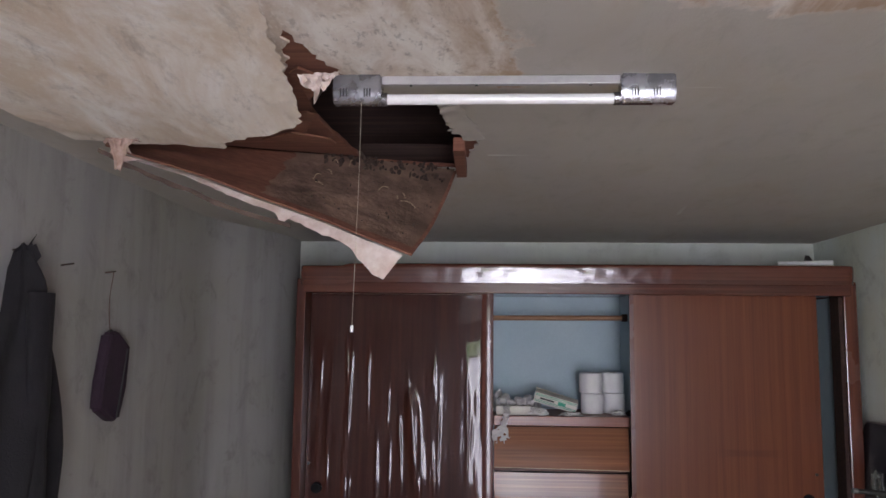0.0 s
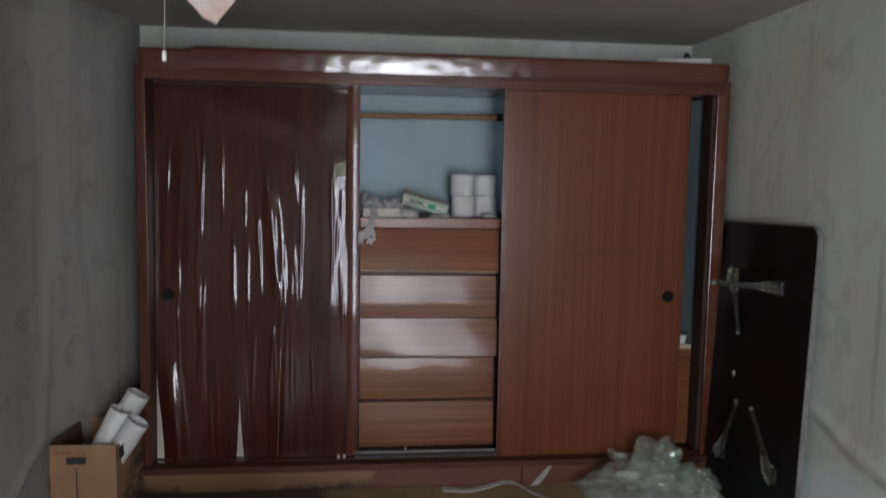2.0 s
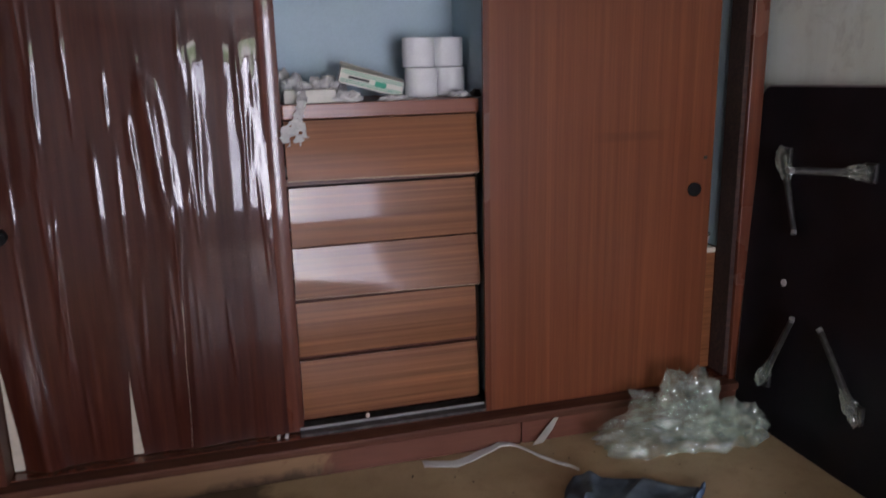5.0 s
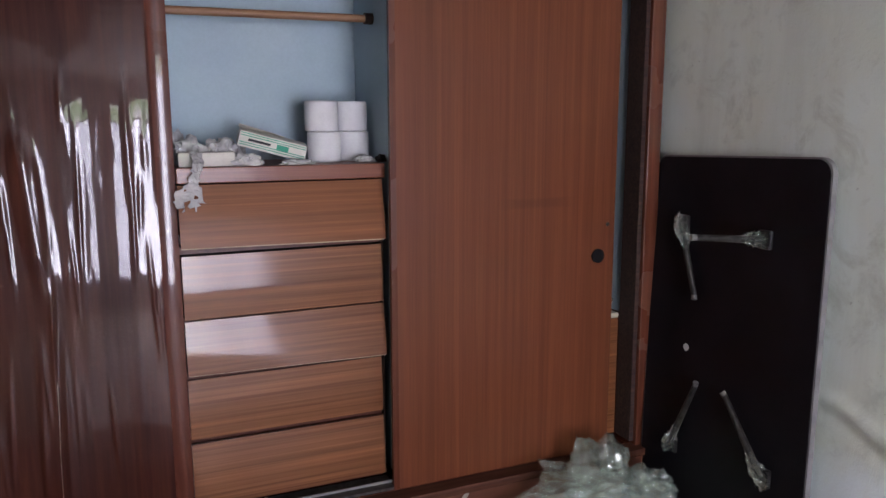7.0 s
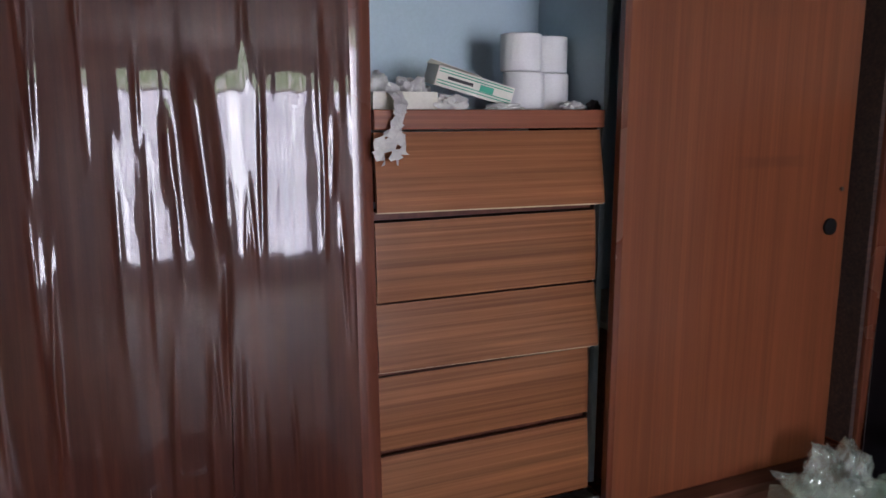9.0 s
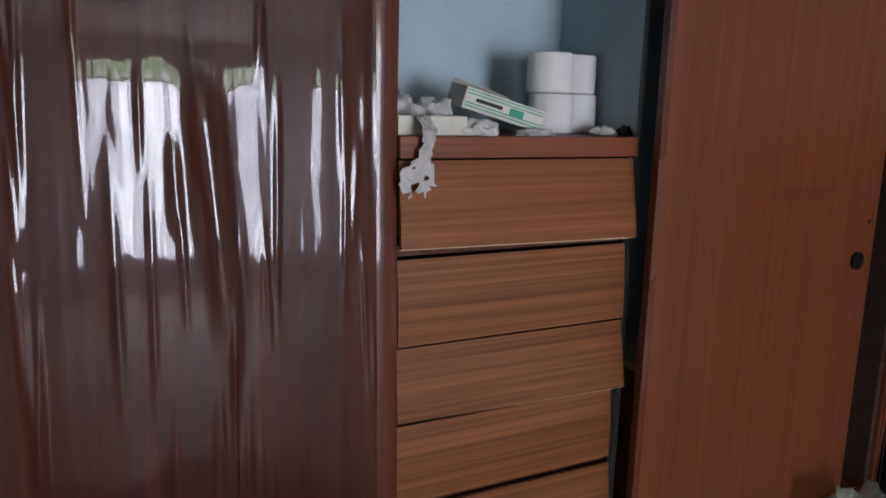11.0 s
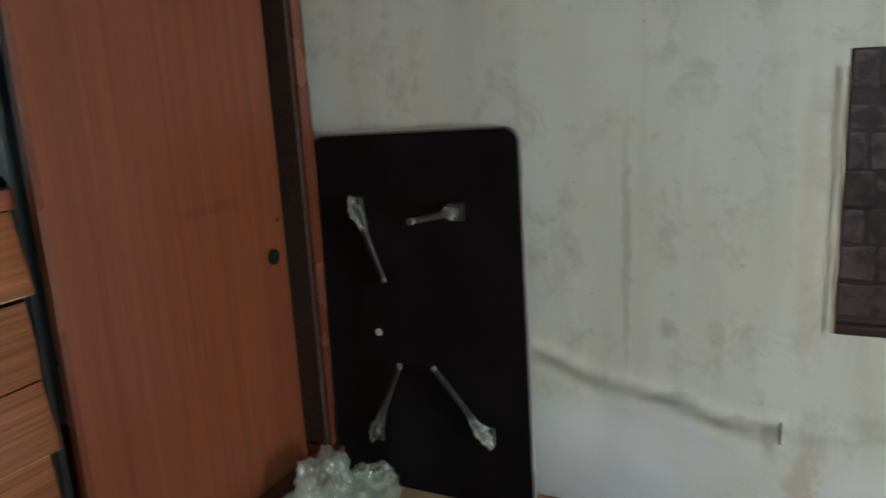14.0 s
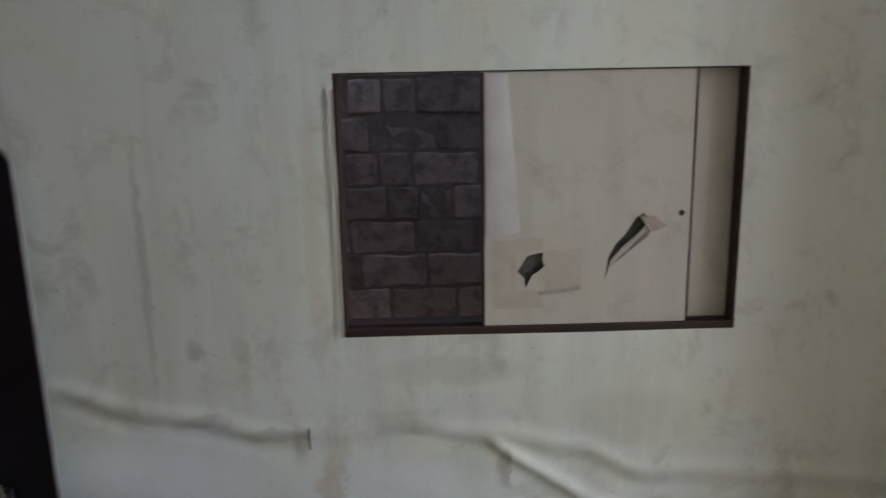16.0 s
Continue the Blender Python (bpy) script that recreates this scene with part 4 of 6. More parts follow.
def crumple(name, centre, size, seed, mat, label, category, bumps=7.0, amount=0.45, sub=4, smooth=True):
    bm = bmesh.new()
    bmesh.ops.create_icosphere(bm, subdivisions=sub, radius=1)
    for v in bm.verts:
        n = v.co.normalized()
        k = 1 + amount * noise.noise(n * 1.7 + Vector((seed, 0, 0))) + amount * 0.5 * abs(noise.noise(n * bumps * 0.6 + Vector((0, seed, 0)))) - 0.2 * abs(noise.noise(n * bumps + Vector((0, 0, seed))))
        v.co = Vector((n.x * size[0] * k, n.y * size[1] * k, max(n.z * k, -0.55) * size[2]))
    low_z = min(v.co.z for v in bm.verts)
    for v in bm.verts:
        v.co += Vector((centre[0], centre[1], centre[2] - low_z))
    return whole(name, bm, mat, label, category, smooth)


M_WAD = plain("dusty white tissue", (0.50, 0.49, 0.47), (0.68, 0.67, 0.65), 0.95, 30, fine=160, bump=0.5)
TISSUES = ((0.580, 4.13, 0.050, 0.05, 0.046, 1), (0.660, 4.12, 0.045, 0.04, 0.044, 2), (0.540, 4.22, 0.03, 0.05, 0.055, 3), (0.705, 4.22, 0.045, 0.05, 0.040, 4), (0.735, 4.035, 0.040, 0.022, 0.020, 5), (0.890, 4.045, 0.05, 0.022, 0.009, 6),
           (1.130, 4.09, 0.028, 0.022, 0.012, 7))
for x, y, a, b, h, s in TISSUES:
    crumple("tissue_wad", (x, y + 0.02, 1.2222), (a * 1.05, b * 1.05, h * 1.15), s, M_WAD, "crumpled grey dusty tissue on the wardrobe shelf", "tissue", 16.0, 0.52)
crumple("dark_lump", (1.180, 4.085, 1.2222), (0.018, 0.018, 0.016), 21, M_STONE, "small dark dusty lump on the wardrobe shelf", "lump")


def hanging_rag():
    """Torn tissue that hangs over the edge of the shelf."""
    bm = bmesh.new()
    rnd = random.Random(5)
    rows = []
    n = 26
    for k in range(n + 1):
        s = k / n * 0.195
        over = 0.055
        if s < over:
            y, z = 4.058 - (s * 0.95), 1.266 - 0.030 * (s / over) ** 2
        else:
            y, z = 4.003 - 0.012 * min(1, (s - over) / 0.03), 1.236 - (s - over)
        wide = 0.016 if s < 0.11 else 0.016 + 0.024 * ease((s - 0.11) / 0.03) * (1 - 0.3 * ease((s - 0.16) / 0.035))
        mid = 0.580 - 0.030 * ease((s - 0.05) / 0.11)
        rows.append([bm.verts.new((mid + wide * (2 * u - 1) + rnd.uniform(-0.006, 0.006) * (0.4 + s * 5), y + rnd.uniform(-0.002, 0.002), z + 0.004 * rnd.uniform(-1, 1))) for u in (0, 0.17, 0.33, 0.5, 0.67, 0.83, 1)])
    for k in range(n):
        for j in range(6):
            s = k / n
            if s > 0.86 and j in (2, 5):
                continue
            if s > 0.94 and j in (0, 3):
                continue
            if (k, j) in ((17, 1), (20, 4), (22, 2)):
                continue
            bm.faces.new((rows[k][j], rows[k + 1][j], rows[k + 1][j + 1], rows[k][j + 1]))
    bmesh.ops.delete(bm, geom=[v for v in bm.verts if not v.link_faces], context="VERTS")
    bmesh.ops.solidify(bm, geom=bm.faces[:], thickness=0.001)
    whole("torn_tissue", bm, M_RAG, "torn grey tissue hanging over the shelf edge", "tissue")


hanging_rag()


def cup():
    c = thing("cup", (2.075, 4.045, 0.622), "small white cup with a dark rim in the wardrobe gap", "cup")
    part("bowl", rod((2.075, 4.045, 0.622), (2.075, 4.045, 0.670), 0.024, r2=0.034, sides=28), M_PAPER, c)
    bm = bmesh.new()
    bmesh.ops.create_cone(bm, cap_ends=False, segments=28, radius1=0.0352, radius2=0.0352, depth=0.007, matrix=Matrix.Translation((2.075, 4.045, 0.671)))
    part("rim", bm, M_BLACKPL, c, "black rim")


cup()
whole("paper_roll", rod((1.868, 3.965, 1.957), (2.105, 3.915, 1.959), 0.014), M_PAPER, "white rolled paper lying on the wardrobe crown", "paper roll", True)
crumple("dark_lump", (2.015, 3.975, 1.944), (0.02, 0.02, 0.035), 8, M_STONE, "dark dusty lump on top of the wardrobe", "lump")


# ==== ceiling lamp ====
def ceiling_lamp():
    l = thing("ceiling_lamp", (0.497, 1.79, 2.15), "unlit fluorescent tube lamp with aluminium end caps and pull cord", "ceiling lamp")

    def cap(x0, x1):
        bm = bmesh.new()
        prof = [(-0.014, 2.1495), (-0.014, 2.120), (-0.011, 2.100), (-0.003, 2.089), (0.015, 2.089), (0.025, 2.099), (0.029, 2.118), (0.029, 2.1495)]
        a = [bm.verts.new((x0, 1.799 + dy, z)) for dy, z in prof]
        b = [bm.verts.new((x1, 1.799 + dy, z)) for dy, z in prof]
        for k in range(len(prof)):
            j = (k + 1) % len(prof)
            bm.faces.new((a[k], a[j], b[j], b[k]))
        bm.faces.new(a), bm.faces.new(b[::-1])
        bmesh.ops.bevel(bm, geom=[e for e in bm.edges if abs(e.verts[0].co.x - e.verts[1].co.x) < 1e-6], offset=0.003, segments=2, affect="EDGES")
        return part("end_cap", bm, M_CHROME, l, "dull aluminium end cap", True)

    for x0, x1, slots in ((0.135, 0.238, (0.158, 0.208)), (0.742, 0.855, (0.770, 0.815))):
        c = cap(x0, x1)
        for s in slots:
            for k in range(3):
                part("slot", slab(s + k * 0.006 - 0.007, s + k * 0.006 - 0.0045, 1.7835, 1.789, 2.102, 2.119), M_INK, c)
    part("channel", slab(0.238, 0.742, 1.795, 1.812, 2.131, 2.1495, 0.002), M_WHITE, l, "white enamelled channel")
    for x in (0.30, 0.44, 0.68):
        part("screw", rod((x, 1.801, 2.1285), (x, 1.801, 2.1315), 0.003), M_INK, l)
    part("tube", rod((0.240, 1.806, 2.101), (0.740, 1.806, 2.101), 0.0115, sides=24), M_TUBE, l, "milky glass tube", True)
    for x0, x1 in ((0.238, 0.250), (0.728, 0.742)):
        part("lamp_holder", rod((x0, 1.806, 2.101), (x1, 1.806, 2.101), 0.014), M_CHROME, l)
    cord = tube_along("pull_cord", [(0.196, 1.79, 2.090), (0.193, 1.80, 1.95), (0.188, 1.81, 1.80), (0.182, 1.818, 1.618)], 0.00045, M_CORD, l)
    part("cord_end", rod((0.182, 1.818, 1.606), (0.182, 1.818, 1.620), 0.0036), M_PLASTIC, cord, "small white cord pull").matrix_parent_inverse = Matrix()


ceiling_lamp()


# ==== the fallen ceiling panel and the torn paper round the hole ====
FL = Vector((-0.60, 2.30, 2.135))      # where the panel still hangs at the west
TR = Vector((0.370, 2.690, 2.130))
BR = Vector((0.262, 2.285, 1.812))
LB = Vector((-0.575, 2.225, 2.105))


def panel_at(u, v):
    a = FL.lerp(TR, u)
    b = LB.lerp(BR, u)
    p = a.lerp(b, v)
    p.z -= 0.03 * math.sin(math.pi * v) * u - 0.012 * math.sin(3.0 * u)
    p += Vector((0, 0, 0.004 * ripple(u * 5, v * 4, 1)))
    return p


M_LATH = plain("dusty brown lath", (0.07, 0.045, 0.033), (0.15, 0.105, 0.08), 0.85, 18)


def fallen_panel():
    f = thing("fallen_ceiling_panel", (-0.1, 2.45, 2.1), "broken reddish plywood ceiling panel hanging down, dirt on top", "ceiling panel")
    part("board", sheet(40, 16, panel_at, 0.006), M_PLY, f, "", True)
    # paper that still clings along the lower edge
    rnd = random.Random(3)
    tear = [rnd.uniform(0.6, 1.3) for _ in range(61)]

    def strip(u, v):
        p = panel_at(0.06 + 0.925 * u, 1.0)
        torn = 0.8 + 0.4 * ripple(u * 6, 1, 4) + 0.22 * ripple(u * 37, 3, 4) + 0.12 * (tear[int(u * 60)] - 1)
        drop = (0.005 + 0.018 * u) * max(0.25, torn) + 0.020 * math.exp(-((u - 0.62) / 0.018) ** 2)
        end = ease((u - 0.84) / 0.14)
        return p + Vector((-0.05 * v * u - 0.01 + 0.004 * v * ripple(u * 30, 7), -0.018 * v - 0.004 * math.sin(9 * u), -drop * v - 0.001 - 0.050 * v * end))

    part("paper_edge", sheet(150, 4, strip, 0.0010), M_TORN, f, "torn pinkish paper edge")

    def lath(u, v):
        return panel_at(0.66 * u, 1.0) + Vector((-0.030 * u - 0.01, -0.014, -0.009 - 0.030 * math.sin(2.55 * u) - 0.013 * v * (1 + 0.5 * ripple(u * 12, 2)) + 0.004 * ripple(u * 9, 5)))

    part("lath", sheet(60, 1, lath, 0.005), M_LATH, f, "thin dark lath")
    part("cleat", slab(0.372, 0.405, 2.30, 2.66, 2.108, 2.148, 0.003), M_PLY, f)
    return f


fallen_panel()


def dirt_heap(u, v):
    a, b = 0.50 + 0.495 * u + 0.03 * ripple(v * 7, 2, 3) * (1 - u), 0.0 + 0.93 * v + 0.03 * ripple(u * 7, 5, 3) * v
    edge = min(u, 1 - u, v, 1 - v)
    p = panel_at(a, b)
    lift = 0.006 * ease(edge / 0.2) * (0.8 + ripple(u * 5, v * 5, 4)) + 0.0025 * ripple(u * 22, v * 22, 6) * ease(edge / 0.15) + 0.0015 * ripple(u * 50, v * 50, 6) * ease(edge / 0.1)
    return p + Vector((-0.2, -0.55, 0.8)).normalized() * (lift + 0.010)


whole("dirt_heap", sheet(90, 90, dirt_heap), M_DIRT, "dark dirt and straw lying on the fallen panel", "dirt", kind="stuff")
for k in range(9):
    rr = random.Random(k)
    p = panel_at(0.55 + 0.4 * rr.random(), 0.1 + 0.4 * rr.random()) + Vector((0, -0.012, 0.014))
    q = p + Vector((rr.uniform(-0.05, 0.05), rr.uniform(-0.03, 0.02), rr.uniform(0.0, 0.02)))
    tube_along("straw", [p, (p + q) / 2 + Vector((0, 0, 0.008)), q], 0.0008, M_SLIVER, None, False, "thin dry straw in the dirt on the panel", "straw")


M_CLOD = plain("dark brown clods", (0.028, 0.016, 0.011), (0.085, 0.052, 0.036), 0.95, 40, bump=0.6)
M_TORN_OLD = plain("dirty torn paper", (0.40, 0.27, 0.22), (0.56, 0.43, 0.37), 0.9, 20)


def dirt_clods():
    bm = bmesh.new()
    rnd = random.Random(31)
    for k in range(110):
        p = panel_at(rnd.uniform(0.60, 0.985), rnd.uniform(0.0, 0.16) if k < 80 else rnd.uniform(0.1, 0.85)) + Vector((-0.2, -0.55, 0.8)).normalized() * 0.018
        s = rnd.uniform(0.004, 0.013) if k < 80 else rnd.uniform(0.002, 0.006)
        m = Matrix.Translation(p) @ pose(0, 0, 0, rnd.uniform(0, 90), rnd.uniform(0, 90), rnd.uniform(0, 360)) @ Matrix.Diagonal((s * rnd.uniform(0.7, 2.4), s, s * 0.7, 1))
        bmesh.ops.create_icosphere(bm, subdivisions=1, radius=0.8, matrix=m)
    whole("dirt_clods", bm, M_CLOD, "dark clods of dirt along the top of the fallen panel", "dirt", kind="stuff")


dirt_clods()


def sagging_paper(u, v):
    """Loose ceiling paper that sags towards the hole."""
    west, east = -0.72 + 0.10 * v, 0.085 - 0.05 * v - 0.24 * ease((v - 0.72) / 0.28) * 1.0
    x = west + u * (east - west)
    y = 1.30 + v * 0.80 + 0.05 * (1 - u) * v
    sag = 0.075 * ease(v / 0.9) ** 1.3 * (0.55 + 0.45 * u)
    edge = (0.010 * ripple(x * 14, y * 14, 2) + 0.009 * ripple(x * 42, y * 42, 5)) * (ease((u - 0.85) / 0.15) + 0.25 * ease((v - 0.85) / 0.15))
    return (x + edge, y + edge, ZC - 0.004 - sag + 0.008 * ripple(x * 6, y * 6, 1) * v + 0.004 * ripple(x * 17, y * 17, 1) * v)


whole("loose_ceiling_paper", sheet(90, 90, sagging_paper, 0.0015), M_LOOSE, "loose stained ceiling paper sagging beside the hole", "ceiling paper", True)


def scrap(name, pts, z, seed, mat, label):
    bm = outline(jagged(pts, 0.006, 0.02, seed), z, 0.002)
    for v in bm.verts:
        v.co.z += 0.014 * ripple(v.co.x * 22, v.co.y * 22, seed)
    return whole(name, bm, mat, label, "paper scrap", True)


scrap("paper_scrap", [(0.352, 2.00), (0.40, 1.97), (0.46, 2.28), (0.40, 2.30), (0.375, 2.18)], 2.138, 12, M_CEIL, "torn ceiling paper scrap at the hole")


def plywood_shard(corners, top, dip, seed):
    """A splintered piece of ceiling plywood whose free end hangs down."""
    bm = outline(jagged(corners, 0.003, 0.02, seed), top, 0.005)
    far = max(math.dist((v.co.x, v.co.y), corners[0]) for v in bm.verts)
    for v in bm.verts:
        v.co.z -= dip * (math.dist((v.co.x, v.co.y), corners[0]) / far) ** 1.5
    whole("plywood_shard", bm, M_PLY, "splintered reddish plywood shard hanging in the ceiling hole", "plywood shard", False, "shards in the ceiling hole")


plywood_shard([(-0.075, 2.15), (-0.02, 2.04), (0.035, 1.985), (0.050, 2.03), (0.00, 2.16), (-0.03, 2.25)], 2.148, 0.022, 41)
plywood_shard([(-0.17, 2.33), (-0.06, 2.22), (0.035, 2.26), (0.045, 2.31), (-0.05, 2.36)], 2.148, 0.016, 43)
plywood_shard([(0.045, 1.77), (0.075, 1.72), (0.112, 1.79), (0.085, 1.86), (0.06, 1.90)], 2.147, 0.018, 47)


def hanging_scrap(name, x0, x1, y, top, drop, seed, label, mat):
    """A torn tongue of ceiling paper that hangs down."""
    def f(u, v):
        low = drop * (0.8 + 0.6 * ripple(u * 3, 0, seed) + 0.2 * ripple(u * 15, 3, seed)) * (0.35 + math.sin(math.pi * min(1, u * 1.05)))
        return (x0 + (x1 - x0) * u + 0.012 * v * ripple(u * 5, v * 4, seed), y - 0.018 * v + 0.010 * ripple(u * 6, v * 5, seed + 2), top - low * v)

    whole(name, sheet(40, 10, f, 0.0012), mat, label, "paper scrap", True)


hanging_scrap("paper_scrap", 0.075, 0.150, 1.765, 2.147, 0.042, 3, "torn pinkish paper hanging beside the lamp cap", M_TORN)
hanging_scrap("paper_scrap", -0.500, -0.415, 2.085, 2.092, 0.055, 9, "dirty torn paper hanging by the wall", M_TORN_OLD)


# ==== west wall: jacket, pouch, nails ====
def nail(y, z, name="nail"):
    whole(name, rod((XL - 0.01, y, z), (XL + 0.035, y + 0.012, z + 0.008), 0.0025, sides=8), M_NAIL, "rusty nail driven into the papered wall", "nail")


nail(2.675, 1.792)
nail(2.409, 1.793)
nail(2.17, 1.812)


def pouch():
    p = thing("hanging_pouch", (XL + 0.02, 2.70, 1.31), "dark purple cloth pouch hanging from a nail on the wall", "pouch")
    prof = ((2.655, 1.600), (2.715, 1.606), (2.800, 1.555), (2.775, 1.42), (2.745, 1.315), (2.700, 1.312), (2.605, 1.358), (2.625, 1.45))
    bm = bmesh.new()
    a = [bm.verts.new((XL + 0.008, y, z)) for y, z in prof]
    b = [bm.verts.new((XL + 0.046, y + 0.004, z)) for y, z in prof]
    for k in range(len(prof)):
        j = (k + 1) % len(prof)
        bm.faces.new((a[k], a[j], b[j], b[k]))
    bm.faces.new(a[::-1]), bm.faces.new(b)
    bmesh.ops.bevel(bm, geom=bm.edges[:], offset=0.010, segments=3, affect="EDGES")
    part("body", bm, M_PURPLE, p, "", True)
    part("seam", rod((XL + 0.047, 2.775, 1.545), (XL + 0.047, 2.72, 1.325), 0.003, sides=8), M_INK, p)
    tube_along("string", [(XL + 0.028, 2.684, 1.798), (XL + 0.020, 2.682, 1.70), (XL + 0.024, 2.688, 1.600)], 0.0015, M_CORD_DARK, p)
    part("ring", rod((XL + 0.02, 2.688, 1.598), (XL + 0.032, 2.688, 1.604), 0.008, sides=12), M_INK, p)


M_CORD_DARK = plain("brown string", (0.10, 0.06, 0.05), (0.16, 0.10, 0.08), 0.8, 30)
pouch()


def jacket():
    def cloth(u, v):
        z = 1.822 - 1.03 * v
        half = 0.052 * math.sqrt(min(1.0, v / 0.06)) + 0.13 * ease((v - 0.03) / 0.55) + 0.09 * v
        y = 2.165 + (u * 2 - 1) * half + 0.01 * ripple(v * 4, u * 3, 2)
        fold = 0.022 * math.sin(u * 15 + 2.5 * v) * ease(v / 0.3) + 0.02 * ripple(u * 5, v * 4, 8)
        x = XL + 0.035 + 0.055 * math.sin(math.pi * u) * ease(v / 0.15 + 0.25) + max(-0.02, fold)
        return (x, y, z)

    j = thing("hanging_jacket", (XL + 0.04, 2.165, 0.79), "dark grey cloth jacket hanging from a nail on the wall", "jacket")
    part("cloth", sheet(48, 50, cloth, 0.004), M_CLOTH, j, "", True)

    def sleeve(u, v):
        a = 2 * math.pi * u
        r = 0.045 - 0.012 * v + 0.006 * ripple(u * 4, v * 6, 3)
        return (XL + 0.098 + 0.6 * r * math.cos(a), 2.150 + 0.04 * v + r * math.sin(a), 1.70 - 0.66 * v)

    part("sleeve", sheet(24, 24, sleeve), M_CLOTH, j, "", True)
    tube_along("hanging_loop", [(XL + 0.050, 2.150, 1.812), (XL + 0.030, 2.168, 1.828), (XL + 0.050, 2.186, 1.812)], 0.003, M_CLOTH, j)


jacket()


# ==== floor things ====
def platform():
    """Low felt-topped board with a red front."""
    p = thing("low_platform", (0.115, 3.06, 0.0), "low grey felt-topped platform with a red front panel", "platform")
    turn = Matrix.Translation((0.118, 3.065, 0)) @ Matrix.Rotation(radians(-11.8), 4, "Z")

    def turned(bm):
        bmesh.ops.transform(bm, matrix=turn, verts=bm.verts)
        return bm

    part("top", turned(slab(-0.455, 0.452, -0.286, 0.286, 0.098, 0.112, 0.004)), M_MATTOP, p, "grey brown felt top")
    part("edge_strip", turned(slab(0.440, 0.456, -0.284, 0.284, 0.1122, 0.1135)), M_EDGE_DIRTY, p, "worn grey edging")
    front = part("front_panel", turned(slab(-0.438, 0.443, -0.276, -0.258, 0.004, 0.0975, 0.002)), M_RED, p, "scuffed dark red front panel")
    for x, z in ((-0.405, 0.060), (0.400, 0.058)):
        part("bolt", turned(rod((x, -0.283, z), (x, -0.274, z), 0.012, sides=16)), M_BOLT, front)
    part("side_panel", turned(slab(0.425, 0.440, -0.257, 0.272, 0.0, 0.0975)), M_DARKWOOD, p)
    part("side_panel", turned(slab(-0.436, -0.420, -0.257, 0.272, 0.0, 0.0975)), M_DARKWOOD, p)
    part("back_panel", turned(slab(-0.419, 0.424, 0.258, 0.272, 0.0, 0.0975)), M_DARKWOOD, p)


M_EDGE_DIRTY = plain("worn grey edging strip", (0.13, 0.115, 0.10), (0.20, 0.18, 0.16), 0.7, 20)
platform()


def power_strip():
    s = thing("power_strip", (0.155, 3.27, 0.112), "white three-socket power strip with beige coiled cord", "power strip")
    turn = Matrix.Translation((0.156, 3.285, 0.1125)) @ Matrix.Rotation(radians(-6), 4, "Z")

    def turned(bm):
        bmesh.ops.transform(bm, matrix=turn, verts=bm.verts)
        return bm

    body = part("body", turned(slab(-0.070, 0.070, -0.028, 0.028, 0.0, 0.042, 0.007, seg=3)), M_PLASTIC, s, "", True)
    for x in (-0.042, 0.0, 0.042):
        so = part("socket", turned(rod((x, 0, 0.0415), (x, 0, 0.0430), 0.018, sides=24)), M_SOCKET, body)
        for dx in (-0.006, 0.006):
            part("hole", turned(rod((x + dx, 0, 0.0426), (x + dx, 0, 0.0436), 0.0026, sides=8)), M_INK, body)
    rnd = random.Random(8)
    pts = [(0.086, 3.29, 0.128)]
    for k in range(30):
        a = k * 1.05
        big = 0.075 + 0.028 * math.sin(k * 1.7)
        cx, cy = (0.03, 3.37) if k > 11 else (0.0, 3.22)
        sx, sy = (1.35, 0.75) if k > 11 else (0.85, 0.80)
        pts.append((cx + sx * big * math.cos(a) + rnd.uniform(-0.008, 0.008), cy + sy * big * math.sin(a) + rnd.uniform(-0.008, 0.008), 0.1165 + 0.0012 * (k % 8)))
    pts += [(0.14, 3.42, 0.120), (0.20, 3.40, 0.120), (0.235, 3.35, 0.120), (0.222, 3.29, 0.126)]
    tube_along("cord", pts, 0.0030, M_CORD, s)


power_strip()


